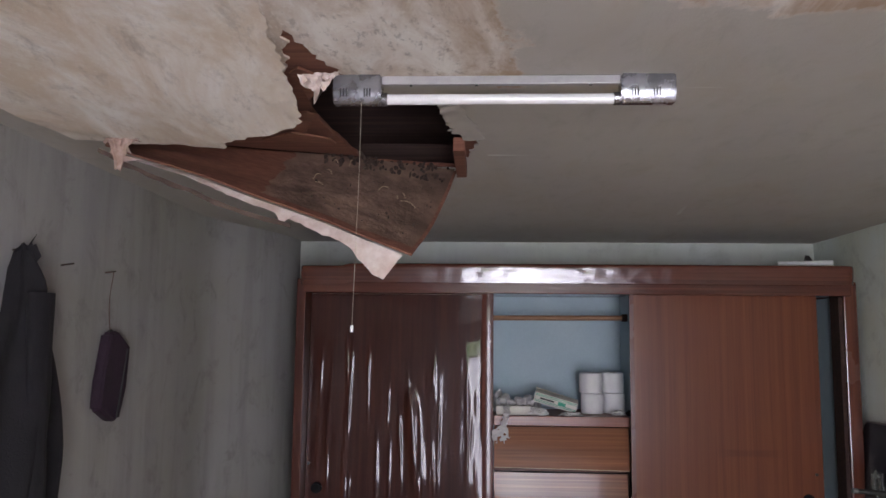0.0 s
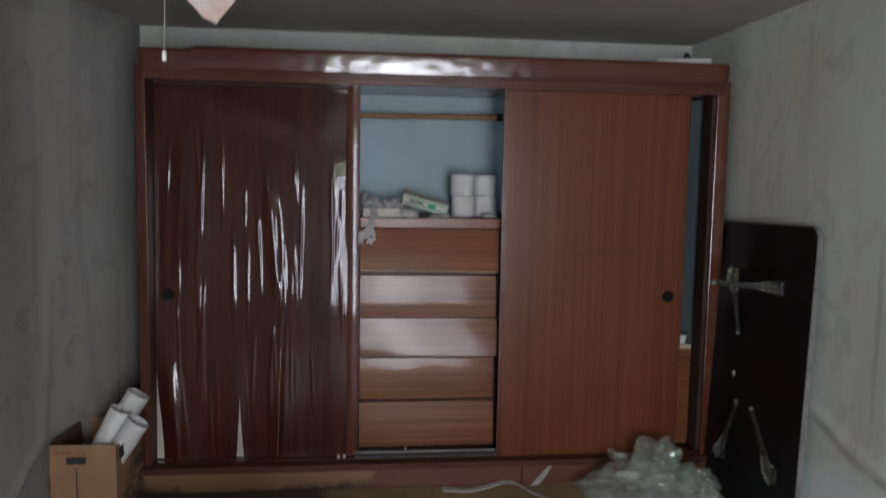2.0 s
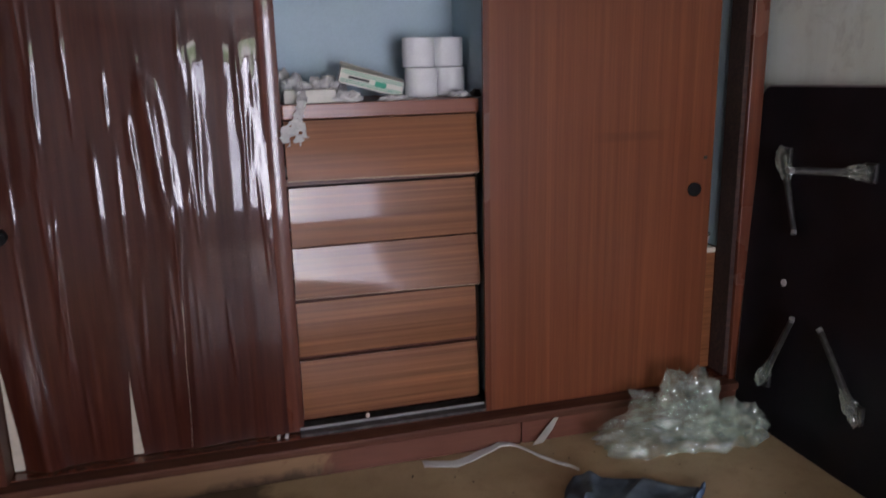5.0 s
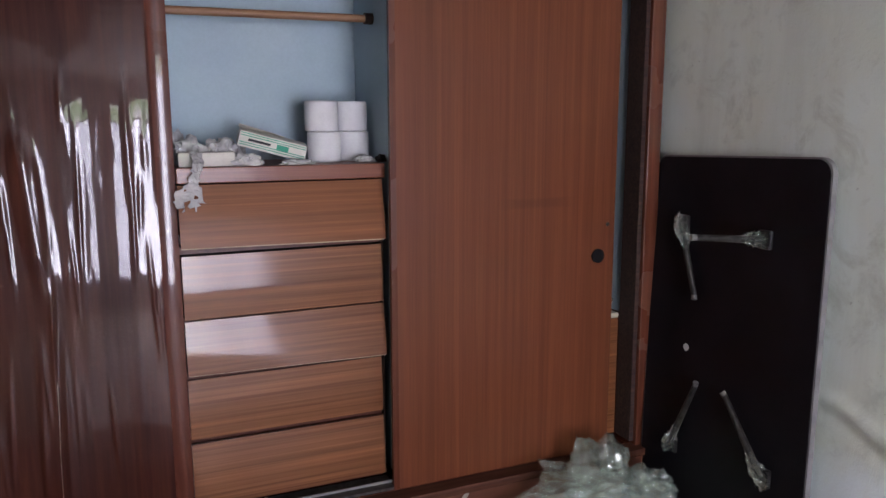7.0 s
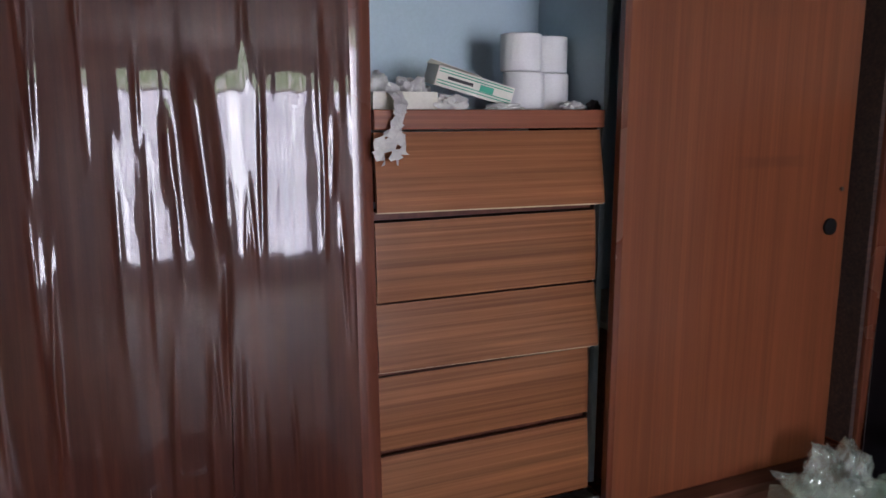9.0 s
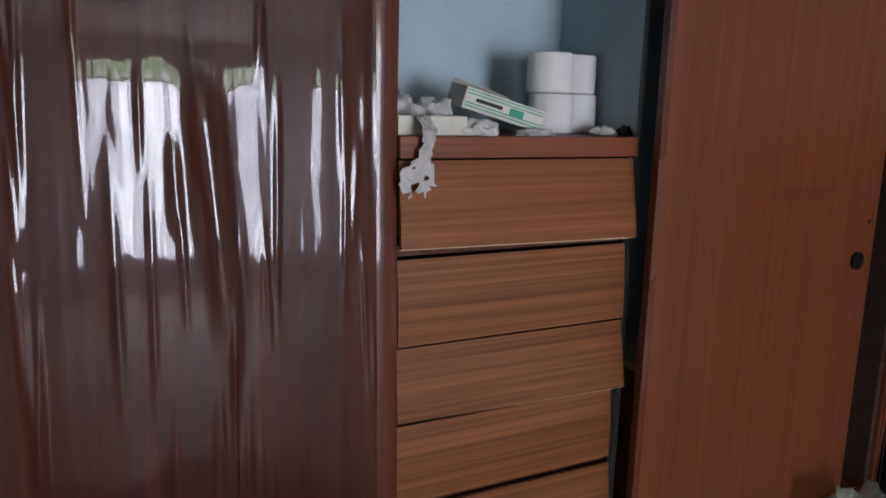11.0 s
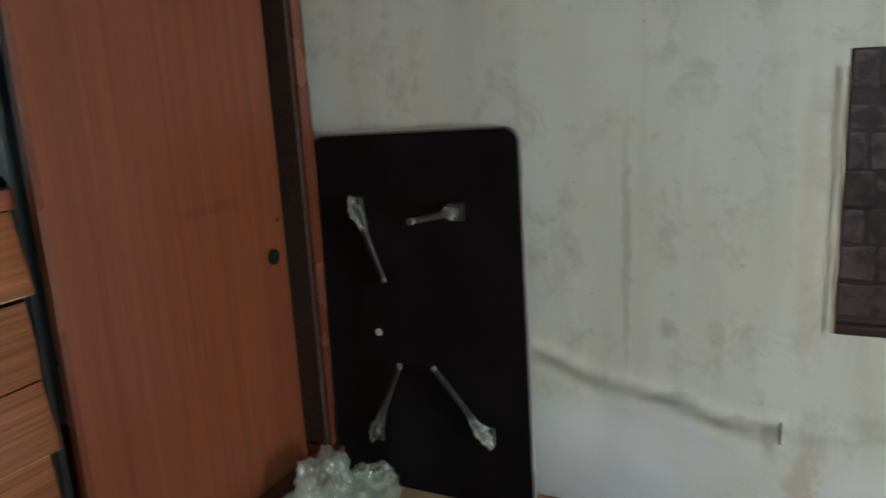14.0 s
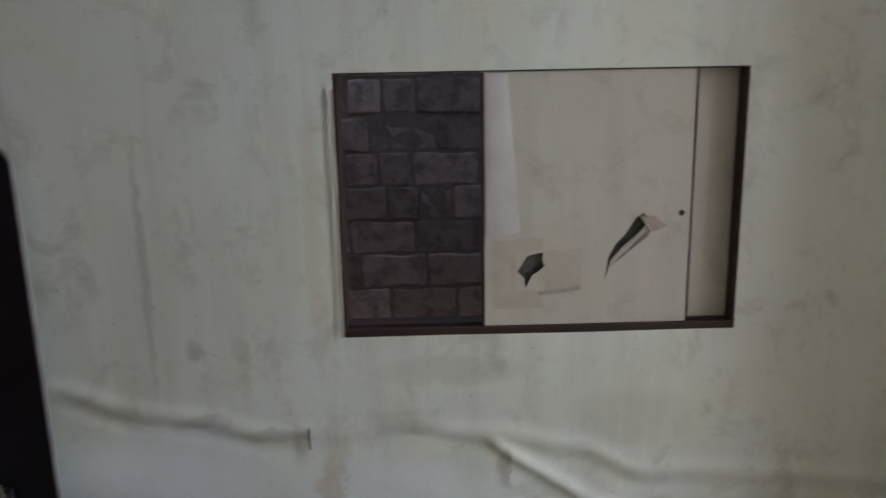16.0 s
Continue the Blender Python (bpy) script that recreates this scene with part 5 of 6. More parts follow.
def cardboard_box():
    b = thing("cardboard_box", (-0.60, 3.8, 0.0), "rotting brown cardboard box holding white paper rolls", "box")
    turn = Matrix.Translation((-0.705, 3.60, 0)) @ Matrix.Rotation(radians(-3), 4, "Z")
    W, D, H = 0.258, 0.36, 0.328

    def turned(bm):
        bmesh.ops.transform(bm, matrix=turn, verts=bm.verts)
        return bm

    def wavy(x0, x1, y0, y1, t, ax, high=H):
        def f(u, v):
            x, y, z = x0 + (x1 - x0) * u, y0 + (y1 - y0) * u, high * v
            k = 0.006 * ripple(u * 3, v * 3, t) + 0.012 * (1 - v) * ripple(u * 6, v * 5, t + 2)
            return (x + (k if ax == "x" else 0), y + (k if ax == "y" else 0), z + 0.004 * ripple(u * 4, 0, t) * v)
        return turned(sheet(14, 14, f, 0.004))

    front = part("front_wall", wavy(0, W, 0, 0, 1, "y"), M_CARD, b, "", True)
    side = part("side_wall", wavy(W, W, 0, D, 4, "x", 0.318), M_CARD, b, "", True)
    part("side_wall", wavy(0, 0, 0, D, 7, "x"), M_CARD_SHADED, b, "", True)
    part("back_wall", wavy(0, W, D, D, 9, "y"), M_CARD, b, "", True)
    part("bottom", turned(slab(0.005, W - 0.005, 0.005, D - 0.005, 0.002, 0.010)), M_CARD_SHADED, b)
    part("grip_hole", turned(slab(0.068, 0.142, -0.0100, -0.0060, 0.252, 0.280, 0.001)), M_INK, front, "dark grip hole")
    part("tape_slit", turned(slab(0.104, 0.107, -0.0100, -0.0060, 0.10, 0.235)), M_INK, front)
    for k, x in enumerate((0.02, 0.045, 0.07, 0.10, 0.125)):
        part("print_bar", turned(slab(x, x + 0.018, -0.0090, -0.0060, 0.292, 0.302)), M_PRINT, front)
    # rotten foot
    def foot(u, v):
        top = 0.10 + 0.025 * ripple(u * 9, 0, 3)
        return (-0.01 + (W + 0.02) * u, -0.010 - 0.006 * math.sin(math.pi * v) + 0.010 * ripple(u * 12, v * 6, 5) + 0.007 * ripple(u * 30, v * 14, 8), top * v)

    part("rotten_foot", turned(sheet(60, 16, foot, 0.004)), M_ROT, b, "black mouldy rotten foot", True)
    part("rotten_foot", turned(sheet(60, 16, lambda u, v: (W + 0.012 + 0.004 * math.sin(math.pi * v) + 0.008 * ripple(u * 12, v * 6, 15) + 0.006 * ripple(u * 30, v * 14, 18), -0.012 + (D + 0.01) * u, (0.10 + 0.04 * ripple(u * 7, 1, 3)) * v), 0.004)), M_ROT, b, "", True)
    # round printed mark on the side
    bm = bmesh.new()
    for r0, r1 in ((0.058, 0.063),):
        n = 36
        a = [bm.verts.new((W + 0.0215, 0.20 + r0 * 1.5 * math.cos(2 * math.pi * k / n), 0.19 + r0 * math.sin(2 * math.pi * k / n))) for k in range(n)]
        c = [bm.verts.new((W + 0.0215, 0.20 + r1 * 1.5 * math.cos(2 * math.pi * k / n), 0.19 + r1 * math.sin(2 * math.pi * k / n))) for k in range(n)]
        for k in range(n):
            j = (k + 1) % n
            bm.faces.new((a[k], a[j], c[j], c[k]))
    part("printed_ring", turned(bm), M_INK, side)
    part("corner_tape", turned(slab(W + 0.0120, W + 0.0140, 0.002, 0.085, 0.268, 0.316)), M_INK, side, "dark tape on the corner")
    for y in (0.155, 0.185, 0.215, 0.238):
        part("printed_bar", turned(slab(W + 0.0200, W + 0.0220, y, y + 0.012, 0.165, 0.212)), M_INK, side)
    return b


M_PRINT = plain("faded red print", (0.30, 0.10, 0.06), (0.36, 0.14, 0.08), 0.8, 30)
cardboard_box()


def paper_roll(a, b, r):
    a, b = Vector(a), Vector(b)
    m = Matrix.Translation(a) @ (b - a).to_track_quat("Z", "Y").to_matrix().to_4x4()
    ln = (b - a).length

    def f(u, v):
        t = u * 2.15 * 2 * math.pi
        rr = r - 0.0018 * u * 2
        return m @ Vector((rr * math.cos(t), rr * math.sin(t), v * ln))

    whole("paper_roll", sheet(60, 4, f, 0.0006), M_PAPER, "rolled white paper standing in the cardboard box", "paper roll", True, "paper rolls in the box")


paper_roll((-0.640, 3.75, 0.09), (-0.412, 3.80, 0.476), 0.049)
paper_roll((-0.635, 3.68, 0.07), (-0.458, 3.71, 0.435), 0.047)
paper_roll((-0.610, 3.67, 0.05), (-0.384, 3.68, 0.395), 0.048)
crumple("rubble_lump", (-0.668, 3.50, 0.0), (0.028, 0.02, 0.018), 31, M_ROT, "pale broken lump on the damp floor", "rubble")
crumple("rubble_lump", (-0.594, 3.51, 0.0), (0.045, 0.025, 0.018), 32, M_ROT, "pale broken lump on the damp floor", "rubble")


def jeans():
    j = thing("denim_garment", (1.35, 3.25, 0.0), "crumpled faded blue denim garment lying on the floor", "garment")
    c = ((0.995, 3.135), (1.275, 2.895), (1.345, 3.605), (1.70, 3.435))

    def cloth(u, v):
        x = (1 - u) * (1 - v) * c[0][0] + u * (1 - v) * c[1][0] + (1 - u) * v * c[2][0] + u * v * c[3][0]
        y = (1 - u) * (1 - v) * c[0][1] + u * (1 - v) * c[1][1] + (1 - u) * v * c[2][1] + u * v * c[3][1]
        x += 0.035 * ripple(u * 2.6, v * 2.6, 3) + 0.010 * ripple(u * 7, v * 7, 5)
        y += 0.035 * ripple(u * 2.6, v * 2.6, 13) + 0.010 * ripple(u * 7, v * 7, 15)
        e = ease(min(u, 1 - u, v, 1 - v) / 0.05)
        a, b = u + 0.25 * ripple(u * 2, v * 2, 31), v + 0.25 * ripple(u * 2, v * 2, 37)
        fold = 0.018 + 0.026 * math.exp(-((b - 0.62 - 0.12 * a) / 0.05) ** 2) + 0.020 * math.exp(-((a - 0.45 + 0.3 * b) / 0.045) ** 2)
        fold += 0.012 * math.exp(-((a + b - 0.62) / 0.05) ** 2) + 0.010 * ripple(a * 4, b * 4, 24) + 0.007 * ripple(a * 11, b * 11, 25) + 0.003 * ripple(u * 26, v * 26, 27)
        return (x, y, 0.006 + e * max(0.004, fold))

    body = part("cloth", sheet(70, 70, cloth), M_DENIM, j, "", True)

    def hem(u, v):
        p = Vector(cloth(u, 0.0))
        a = v * 2 * math.pi
        r = max(0.004, 0.011 + 0.014 * ripple(u * 5, 1, 2) + 0.008 * ripple(u * 19, v * 1.5, 2))
        return p + Vector((-0.006 + r * math.cos(a) * 0.4, -0.006 + r * math.cos(a), r + r * math.sin(a)))

    part("hem", sheet(90, 12, hem), M_DENIM_EDGE, body, "lighter rolled hem", True)

    def hem2(u, v):
        p = Vector(cloth(1.0, u))
        a = v * 2 * math.pi
        r = max(0.004, 0.010 + 0.014 * ripple(u * 5, 4, 2) + 0.008 * ripple(u * 19, v * 1.5, 9))
        return p + Vector((r * math.cos(a), r * 0.4 * math.cos(a), r + r * math.sin(a)))

    part("hem", sheet(90, 12, hem2), M_DENIM_EDGE, body, "lighter rolled hem", True)


jeans()


def plastic_bag():
    b = thing("plastic_bag", (1.83, 3.72, 0.0), "crumpled clear plastic bag on the floor beside the wardrobe", "plastic bag")

    def blob(cx, cy, rx, ry, h, seed, sub=5):
        bm = bmesh.new()
        bmesh.ops.create_icosphere(bm, subdivisions=sub, radius=1)
        for v in bm.verts:
            n = v.co.normalized()
            k = 1 + 0.35 * noise.noise(n * 1.6 + Vector((seed, 0, 0)))
            k -= 0.30 * abs(noise.noise(n * 2.6 + Vector((0, seed, 0)))) + 0.14 * abs(noise.noise(n * 5 + Vector((0, 0, seed))))
            k += 0.14 * (1 - abs(noise.noise(n * 2.3 + Vector((seed, seed, 0))))) ** 6 + 0.02 * noise.noise(n * 13 + Vector((0, seed, seed)))
            v.co = Vector((cx + n.x * rx * k, cy + n.y * ry * k, max(0.004, h * 0.42 + n.z * h * 0.62 * k)))
        return bm

    part("film", blob(1.80, 3.70, 0.27, 0.135, 0.15, 2), M_BAG, b, "", True)
    part("film", blob(1.86, 3.75, 0.125, 0.090, 0.24, 5), M_BAG, b, "", True)
    part("film", blob(2.02, 3.66, 0.095, 0.085, 0.15, 9), M_BAG, b, "", True)
    part("neck", sheet(16, 12, lambda u, v: (1.745 - 0.10 * u + 0.008 * ripple(u * 6, v * 6, 1), 3.775 + 0.030 * (v - 0.5) * (1 + u) + 0.010 * ripple(u * 7, v * 7, 3), 0.135 + 0.040 * u + 0.05 * (v - 0.5) * (1.2 - 0.6 * u) + 0.010 * ripple(u * 5, v * 5, 4))), M_BAG, b, "", True)


plastic_bag()


def paper_strip():
    pts = ((0.895, 3.835), (1.00, 3.800), (1.06, 3.815), (1.18, 3.848), (1.24, 3.83), (1.32, 3.72), (1.385, 3.640))

    def f(u, v):
        k = min(int(u * 6), 5)
        t = u * 6 - k
        x = pts[k][0] + (pts[k + 1][0] - pts[k][0]) * t
        y = pts[k][1] + (pts[k + 1][1] - pts[k][1]) * t
        wide = 0.042 if u < 0.3 else 0.042 - 0.018 * ease((u - 0.3) / 0.3)
        return (x, y + (v - 0.5) * wide, 0.004 + 0.020 * math.exp(-((u - 0.55) / 0.16) ** 2) + 0.006 * abs(ripple(u * 9, v * 3, 2)))

    whole("paper_strip", sheet(48, 4, f, 0.002), M_PAPER, "torn white strip of paper lying on the floor", "paper strip", True)


paper_strip()


def veneer_shard():
    bm = bmesh.new()
    vs = [bm.verts.new(p) for p in ((1.300, 3.845, 0.002), (1.345, 3.850, 0.004), (1.385, 3.860, 0.045), (1.412, 3.866, 0.090), (1.392, 3.864, 0.088), (1.345, 3.855, 0.045))]
    bm.faces.new(vs)
    bmesh.ops.solidify(bm, geom=bm.faces[:], thickness=0.002)
    whole("veneer_shard", bm, M_CREAM, "pale veneer shard leaning on the plinth", "shard")


veneer_shard()
crumple("charred_lump", (0.762, 3.184, 0.0), (0.034, 0.028, 0.030), 41, M_STONE, "dark charred lump on the floor", "lump", 2.4, 0.55, 2, False)
crumple("rotten_scrap", (0.435, 3.70, 0.0), (0.075, 0.032, 0.014), 51, M_ROT, "dark rotten wood scrap on the damp floor", "scrap", 5.0, 0.5, 3, False)
crumple("charred_lump", (0.667, 3.123, 0.0), (0.012, 0.010, 0.012), 42, M_STONE, "small dark crumb on the floor", "lump")
crumple("charred_lump", (0.576, 2.970, 0.0), (0.026, 0.016, 0.014), 43, M_STONE, "dark charred lump on the floor", "lump", 2.4, 0.55, 2, False)
crumple("charred_lump", (-0.647, 3.146, 0.0), (0.014, 0.010, 0.010), 44, M_STONE, "small dark crumb on the floor", "lump")
crumple("charred_lump", (0.60, 3.19, 0.0), (0.010, 0.009, 0.009), 45, M_STONE, "small dark crumb on the floor", "lump")


def splinter(x, y, ln, turn, w=0.006):
    bm = slab(-ln / 2, ln / 2, -w / 2, w / 2, 0.0005, 0.004, 0.001)
    bmesh.ops.transform(bm, matrix=pose(x, y, 0, 0, 0, turn), verts=bm.verts)
    whole("splinter", bm, M_SLIVER, "pale wood splinter on the floor", "splinter")


for x, y, ln, turn, w in ((0.942, 3.388, 0.07, 70, 0.006), (0.705, 2.650, 0.075, -25, 0.012), (0.857, 2.685, 0.03, 15, 0.006), (0.45, 2.62, 0.04, 5, 0.01), (0.62, 3.38, 0.03, 10, 0.008)):
    splinter(x, y, ln, turn, w)


def crumbs():
    bm = bmesh.new()
    rnd = random.Random(17)
    for k in range(240):
        x, y = rnd.uniform(-0.7, 2.1), rnd.uniform(2.3, 3.83)
        if -0.5 < x < 0.75 and 2.65 < y < 3.5:
            continue
        s = rnd.uniform(0.0015, 0.0055)
        m = pose(x, y, s * 0.5, rnd.uniform(0, 90), rnd.uniform(0, 90), rnd.uniform(0, 360)) @ Matrix.Diagonal((s * rnd.uniform(0.6, 2.0), s, s * 0.6, 1))
        bmesh.ops.create_cube(bm, size=1, matrix=m)
    for k in range(150):
        near_box = k < 90
        x, y = (rnd.gauss(-0.55, 0.12), rnd.gauss(3.48, 0.07)) if near_box else (rnd.uniform(-0.3, 0.5), rnd.uniform(2.85, 3.25))
        x, y = max(-0.75, x), min(y, 3.58)
        s = rnd.uniform(0.003, 0.010) if near_box else rnd.uniform(0.0012, 0.004)
        m = pose(x, y, (0.0 if near_box else 0.112) + s * 0.4, rnd.uniform(0, 90), rnd.uniform(0, 90), rnd.uniform(0, 360)) @ Matrix.Diagonal((s * rnd.uniform(0.6, 2.0), s, s * 0.6, 1))
        bmesh.ops.create_cube(bm, size=1, matrix=m)
    whole("crumbs", bm, M_CRUMB, "dust, crumbs and grit scattered on the floor", "debris", kind="stuff")


def crumb_material():
    m, nt, b = blank("grit")
    geo = nt.nodes.new("ShaderNodeNewGeometry")
    put(nt, b.inputs["Base Color"], ramp(nt, geo.outputs["Random Per Island"], (0.0, (0.03, 0.022, 0.016)), (0.78, (0.10, 0.068, 0.045)), (0.97, (0.36, 0.29, 0.21))))
    b.inputs["Roughness"].default_value = 0.9
    return m


M_CRUMB = crumb_material()
crumbs()


def blue_tray():
    t = thing("blue_tray", (2.0, 2.80, 0.0), "blue plastic tray with a black object on the floor", "tray")
    x0, x1, y0, y1, h = 1.850, 2.125, 2.60, 2.955, 0.062
    part("base", slab(x0, x1, y0, y1, 0.0, 0.006, 0.002), M_PLASTIC, t)
    for a in ((x0, x0 + 0.008, y0, y1), (x1 - 0.008, x1, y0, y1), (x0 + 0.0085, x1 - 0.0085, y0, y0 + 0.008), (x0 + 0.0085, x1 - 0.0085, y1 - 0.008, y1)):
        part("wall", slab(*a, 0.0065, h, 0.002), M_BLUEPL, t)
    part("label", slab(x0 - 0.0022, x0 - 0.0004, 2.68, 2.76, 0.018, 0.040), M_PLASTIC, t, "white printed patch")
    whole("black_flask", rod((1.935, 2.880, 0.064), (2.070, 2.835, 0.064), 0.056, sides=28), M_BLACKPL, "black plastic flask lying in the blue tray", "flask", True)


blue_tray()


# ==== folded table against the east wall ====
M_FOOT = plain("grey rubber foot", (0.14, 0.14, 0.13), (0.20, 0.20, 0.18), 0.7, 30)


M_BRACKET = plain("blackened steel", (0.010, 0.010, 0.010), (0.040, 0.038, 0.036), 0.4, 60, 0.3)


def folded_table():
    t = thing("folding_table", (2.18, 3.5, 0.0), "black folding table leaning on the wall, legs towards the room", "table")
    H, Wd, R = 1.258, 0.755, 0.052
    tilt = Matrix.Translation((2.156, 3.132, 0.0)) @ Matrix.Rotation(radians(2.6), 4, "Y") @ Matrix.Rotation(radians(-1.7), 4, "X")

    def board(inset, z0, z1, mat, name, label=""):
        pts = []
        w, h, r = Wd - inset, H - inset, R - inset * 0.5
        for cx, cy, a0 in ((inset + r, inset + r, 180), (w - r, inset + r, 270), (w - r, h - r, 0), (inset + r, h - r, 90)):
            for k in range(9):
                a = radians(a0 + k * 90 / 8)
                pts.append((cx + r * math.cos(a), cy + r * math.sin(a)))
        bm = bmesh.new()
        lo = [bm.verts.new((z0, x, y)) for x, y in pts]
        hi = [bm.verts.new((z1, x, y)) for x, y in pts]
        n = len(pts)
        for k in range(n):
            bm.faces.new((lo[k], lo[(k + 1) % n], hi[(k + 1) % n], hi[k]))
        bm.faces.new(lo[::-1]), bm.faces.new(hi)
        bmesh.ops.transform(bm, matrix=tilt, verts=bm.verts)
        return part(name, bm, mat, t, label)

    board(0.0, 0.0, 0.020, M_EDGE, "edge_band", "grey edge band")
    board(0.006, -0.003, 0.0, M_BLACK, "underside", "black underside")

    def leg(name, bracket, foot, flat=True):
        """A steel leg with its hinge bracket: places across (north) and up the board."""
        by, bz = bracket
        g = slab(-0.020, -0.0035, by - 0.026, by + 0.026, bz - 0.030, bz + 0.030, 0.006)
        for dy in (-0.02, 0.02):
            for dz in (-0.022, 0.022):
                rod((-0.024, by + dy, bz + dz), (-0.018, by + dy, bz + dz), 0.004, into=g, sides=8)
        bmesh.ops.transform(g, matrix=tilt, verts=g.verts)
        br = part("hinge_bracket", g, M_BRACKET, t, "dull steel hinge bracket")
        fx, fy, fz = foot
        bm = rod((-0.022, by, bz), (fx, fy, fz), 0.0125, sides=18, r2=0.009)
        bmesh.ops.transform(bm, matrix=tilt, verts=bm.verts)
        part("leg", bm, M_LEG, t, "grey steel leg", True)
        bm = rod((fx, fy, fz), (fx - 0.004 + (-0.014 if not flat else 0), fy + (fy - by) * 0.05, fz + (fz - bz) * 0.05), 0.0100, sides=14)
        bmesh.ops.transform(bm, matrix=tilt, verts=bm.verts)
        part("rubber_foot", bm, M_FOOT, t)
        # crumpled film still wrapped round the hinge end of the leg
        top, axis = Vector((-0.026, by, bz)), (Vector((fx, fy, fz)) - Vector((-0.022, by, bz))).normalized()
        turn = axis.to_track_quat("Z", "Y").to_matrix()
        bm = bmesh.new()
        bmesh.ops.create_icosphere(bm, subdivisions=4, radius=1)
        for v in bm.verts:
            n = v.co.normalized()
            k = 1 + 0.4 * noise.noise(n * 2.1 + Vector((by * 9, bz * 9, 0))) - 0.5 * abs(noise.noise(n * 4 + Vector((bz * 7, 0, 0))))
            k += 0.7 * (1 - abs(noise.noise(n * 3 + Vector((0, by * 5, bz * 3))))) ** 8
            thin = 1.0 - 0.45 * max(0.0, n.z)
            p = top + turn @ Vector((n.x * 0.019 * k * thin, n.y * 0.019 * k * thin, 0.030 + n.z * 0.062 * (0.6 + 0.4 * k)))
            v.co = Vector((min(p.x, -0.0035), p.y, p.z))
        bmesh.ops.transform(bm, matrix=tilt, verts=bm.verts)
        part("wrapping", bm, M_FILM, t, "crumpled clear film wrapping")

    leg("leg", (0.585, 1.018), (-0.024, 0.495, 0.775))
    leg("leg", (0.215, 1.000), (-0.275, 0.232, 1.010), False)
    leg("leg", (0.575, 0.215), (-0.024, 0.460, 0.465))
    leg("leg", (0.150, 0.255), (-0.024, 0.322, 0.470))
    bm = rod((-0.0055, 0.540, 0.580), (-0.003, 0.540, 0.580), 0.013, sides=16)
    bmesh.ops.transform(bm, matrix=tilt, verts=bm.verts)
    part("sticker", bm, M_PAPER, t, "small white spot")


folded_table()


# ==== papered sliding window in the east wall ====
def east_window():
    w = thing("window_2", (XR + 0.06, 1.73, EZ0), "small sliding window with papered-over shutter, half open", "window", kind="structure")
    bm = slab(XR + 0.006, XR + 0.118, EY0 - 0.011, EY1 + 0.011, EZ0 - 0.011, EZ0 + 0.016)
    part("window_sill", bm, M_WINDOWWOOD, w)
    part("window_head", slab(XR + 0.006, XR + 0.118, EY0 - 0.011, EY1 + 0.011, EZ1 + 0.001, EZ1 + 0.011), M_WINDOWWOOD, w)
    part("window_jamb", slab(XR + 0.006, XR + 0.118, EY1 - 0.004, EY1 + 0.011, EZ0 + 0.0165, EZ1), M_WINDOWWOOD, w)
    part("window_jamb", slab(XR + 0.006, XR + 0.118, EY0 - 0.011, EY0 + 0.003, EZ0 + 0.0165, EZ1), M_WINDOWWOOD, w)
    part("track", slab(XR + 0.030, XR + 0.034, EY0 + 0.0035, EY1 - 0.0045, EZ0 + 0.0165, EZ0 + 0.024), M_WINDOWWOOD, w)
    # papered shutter with its tears
    px = XR + 0.014
    y0, y1, z0, z1 = 1.303, 1.890, EZ0 + 0.017, EZ1 - 0.001
    tear_a = jagged([(1.797, 0.862), (1.768, 0.908), (1.722, 0.918), (1.718, 0.876), (1.752, 0.850), (1.772, 0.812), (1.775, 0.842)], 0.004, 0.02, 3)
    tear_b = [(1.543, 0.829), (1.534, 0.900), (1.512, 0.940), (1.487, 0.966), (1.458, 1.012), (1.437, 1.027), (1.418, 1.006), (1.449, 0.968), (1.494, 0.928), (1.527, 0.890)]
    bm = outline([(y0, z0), (y1, z0), (y1, z1), (y0, z1)], 0, 0.003, (tear_a, tear_b))
    bmesh.ops.transform(bm, matrix=Matrix(((0, 0, 1, px), (1, 0, 0, 0), (0, 1, 0, 0), (0, 0, 0, 1))), verts=bm.verts)
    sh = part("shutter", bm, M_PANELPAPER, w, "cream papered shutter with torn holes")
    part("gauze", slab(px + 0.0125, px + 0.0145, y0 + 0.01, y1 - 0.01, z0 + 0.01, z1 - 0.01), M_MESH, sh)
    for a in ((y0, y0 + 0.007, z0, z1), (y1 - 0.006, y1, z0, z1)):
        part("shutter_frame", slab(px + 0.0032, px + 0.0120, *a), M_WINDOWWOOD, sh)
    part("shutter_frame", slab(px - 0.003, px + 0.012, y1 + 0.0005, y1 + 0.0085, z0, z1), M_WINDOWWOOD, sh)
    part("shutter_frame", slab(px - 0.001, px + 0.012, y0 - 0.0055, y0 - 0.0005, z0, z1), M_WINDOWWOOD, sh)
    part("finger_hole", rod((px - 0.0012, 1.328, 1.024), (px + 0.001, 1.328, 1.024), 0.0085, sides=16), M_INK, sh)
    # loose paper, tape and flaps
    part("paper_strip", sheet(6, 20, lambda u, v: (px - 0.002 - 0.012 * u * (1 - u) - 0.010 * u * (1 - v) ** 3, 1.886 - (0.062 + 0.035 * (1 - v)) * u, 0.962 + (z1 - 0.966) * v + 0.02 * u * (1 - v)), 0.0008), M_PAPER, sh, "loose white paper strip", True)
    for k, (a, b, c, d) in enumerate(((1.800, 1.868, 0.752, 0.955), (1.722, 1.799, 0.922, 0.960), (1.612, 1.717, 0.800, 0.925), (1.722, 1.799, 0.752, 0.805))):
        part("tape", slab(px - 0.0011, px - 0.0003, a, b, c, d), M_TAPE, sh, "yellowed tape patch")
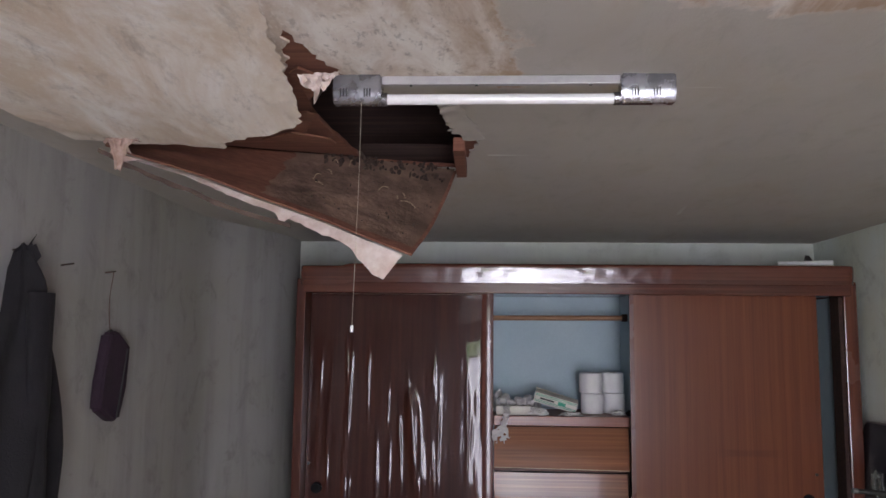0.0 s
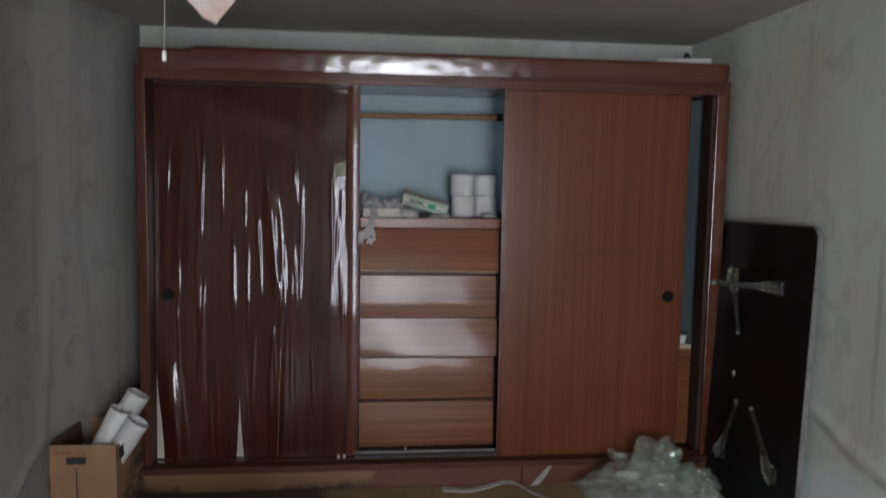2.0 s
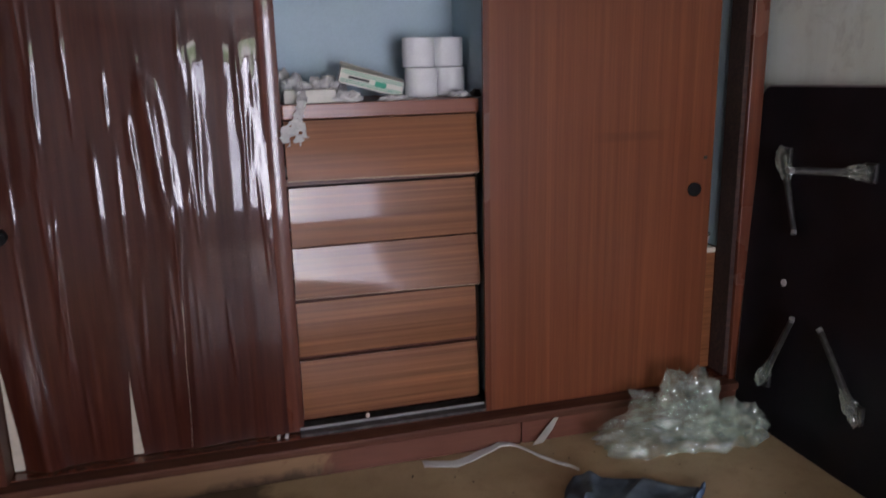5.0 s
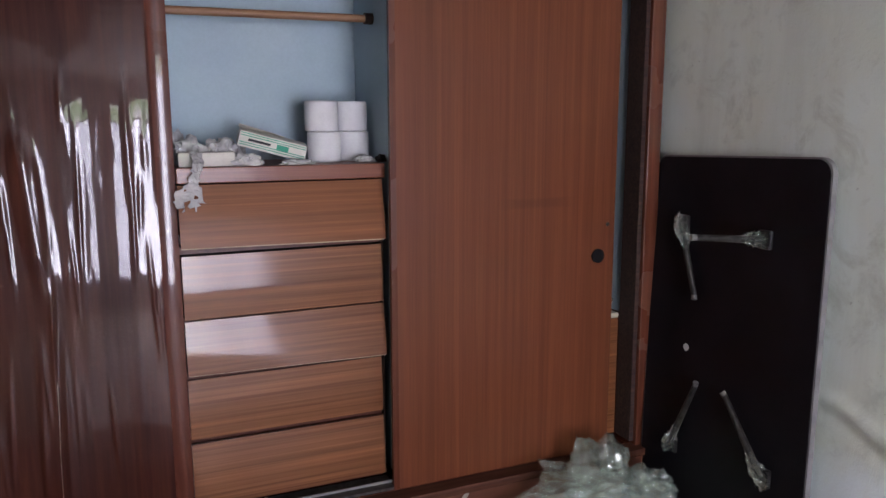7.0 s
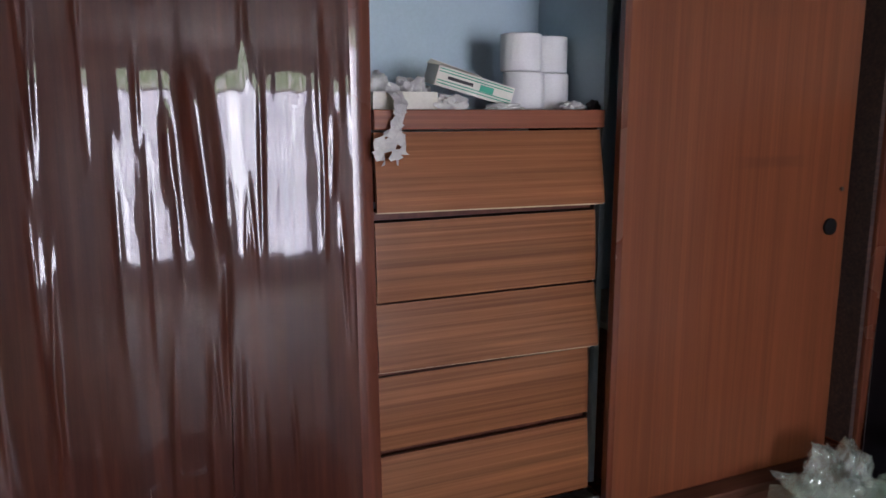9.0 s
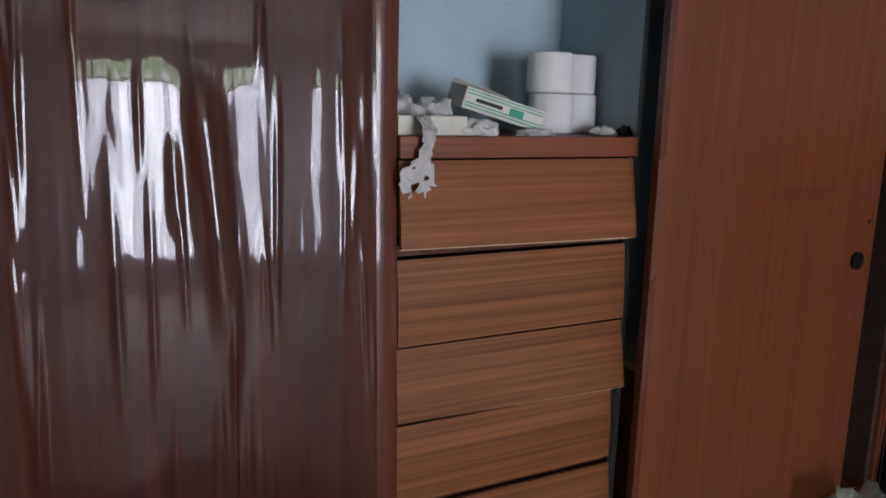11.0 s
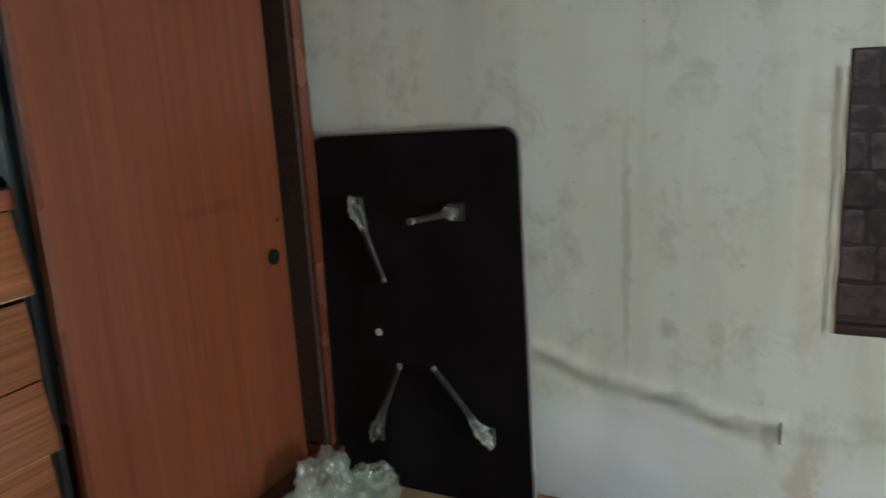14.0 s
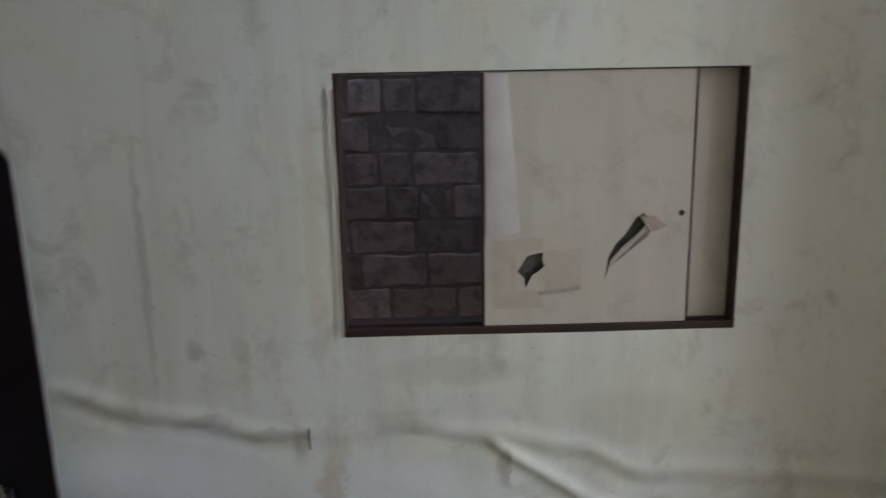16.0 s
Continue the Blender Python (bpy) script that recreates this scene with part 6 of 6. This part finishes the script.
    part("flap", sheet(8, 8, lambda u, v: (px - 0.003 - 0.016 * v * u, 1.535 - 0.110 * u, 0.868 + 0.110 * u - 0.016 * v * u), 0.001), M_PANELPAPER, sh, "", True)
    for k in range(5):
        part("flute", rod((px - 0.014, 1.448 - 0.010 * k, 1.020 - 0.001 * k), (px - 0.003, 1.412 - 0.010 * k, 0.972 + 0.004 * k), 0.0040, sides=8), M_CORRUGATED, sh)
    part("flap", sheet(6, 3, lambda u, v: (px - 0.003 - 0.010 * v, 1.735 - 0.12 * u, 0.800 + 0.016 * u - 0.008 * v), 0.001), M_PANELPAPER, sh)
    # second shutter, deeper in
    part("rear_shutter", slab(XR + 0.052, XR + 0.062, 1.171, 1.70, z0, z1), M_PANELPAPER, w, "rear papered shutter in shade")
    part("reveal_paper", sheet(6, 20, lambda u, v: (XR - 0.007 - 0.003 * ripple(v * 7, u * 2, 3), EY1 + 0.004 + 0.009 * u + 0.003 * ripple(v * 9, 2), EZ0 + 0.0 + (0.70) * v), 0.0008), M_TAPE, w, "yellowed paper edge", True)


east_window()


# ==== the alley behind the window ====
def alley():
    bx = 4.62
    setting("alley_wall", slab(bx - 0.013, bx + 0.2, -0.3, 4.6, -0.4, 2.72), M_MORTAR, "rough grey block wall across a narrow dark alley")
    setting("alley_ground", slab(XR + 0.121, bx + 0.2, -0.3, 4.6, -0.5, -0.402), M_MORTAR, "dark earth floor of the alley")
    setting("alley_end", slab(XR + 0.121, bx + 0.2, -0.42, -0.301, -0.5, 2.72), M_MORTAR, "end wall of the alley")
    setting("alley_end_far", slab(XR + 0.121, bx + 0.2, 4.601, 4.72, -0.5, 2.72), M_MORTAR, "end wall of the alley")
    host = bpy.data.objects["alley_wall"]
    shapes = []
    rnd = random.Random(12)
    for k in range(6):
        ln = (0.378, 0.378, 0.378, 0.378, 0.182, 0.182)[k]
        bm = slab(-0.02, 0.02, -ln / 2, ln / 2, -0.094, 0.094, 0.008, seg=1)
        bmesh.ops.subdivide_edges(bm, edges=[e for e in bm.edges if e.calc_length() > 0.1], cuts=2, use_grid_fill=True)
        for v in bm.verts:
            v.co += Vector((rnd.uniform(-0.004, 0.003), rnd.uniform(-0.007, 0.007), rnd.uniform(-0.007, 0.007)))
        me = bpy.data.meshes.new("block")
        bm.to_mesh(me)
        bm.free()
        me.materials.append(M_BLOCK_VARY)
        shapes.append(me)
    # height of each course's foot, and one joint in it
    courses = ((-0.44, 1.94), (-0.235, 2.08), (-0.030, 1.885), (0.183, 2.055), (0.386, 2.120), (0.587, 1.895), (0.787, 2.130), (0.990, 1.985), (1.205, 2.100), (1.410, 1.90), (1.613, 2.08), (1.816, 1.88))
    for row, (foot, joint) in enumerate(courses):
        y = joint - 3 * 0.392
        while y < 3.7:
            half = row in (5, 6, 8) and abs(y - joint) < 0.01
            for me, ln in ((shapes[4 + row % 2], 0.196), (shapes[5 - row % 2], 0.196)) if half else ((shapes[rnd.choice((0, 1, 2, 3))], 0.392),):
                ob = new("block", me)
                ob.parent = host
                ob.location = (bx + rnd.uniform(-0.009, 0.009), y + ln / 2 + rnd.uniform(-0.004, 0.004), foot + 0.101)
                y += ln


def block_material():
    m, nt, b = blank("weathered concrete block")
    info = nt.nodes.new("ShaderNodeObjectInfo")
    big = grain(nt, coords(nt, vary=True), 9.0, 7.0, 0.7)
    pit = grain(nt, coords(nt, vary=True), 60.0, 4.0, 0.7)
    col = mix(nt, info.outputs["Random"], (0.46, 0.315, 0.235), (0.84, 0.60, 0.47))
    col = mix(nt, calc(nt, "MULTIPLY", ramp(nt, big, (0.45, 0.0), (0.62, 1.0)), 0.6), col, (0.17, 0.12, 0.095))
    put(nt, b.inputs["Base Color"], col)
    b.inputs["Roughness"].default_value = 0.95
    bumped(nt, b, calc(nt, "ADD", big, pit), 0.7, 0.01)
    return m


M_BLOCK_VARY = block_material()
alley()
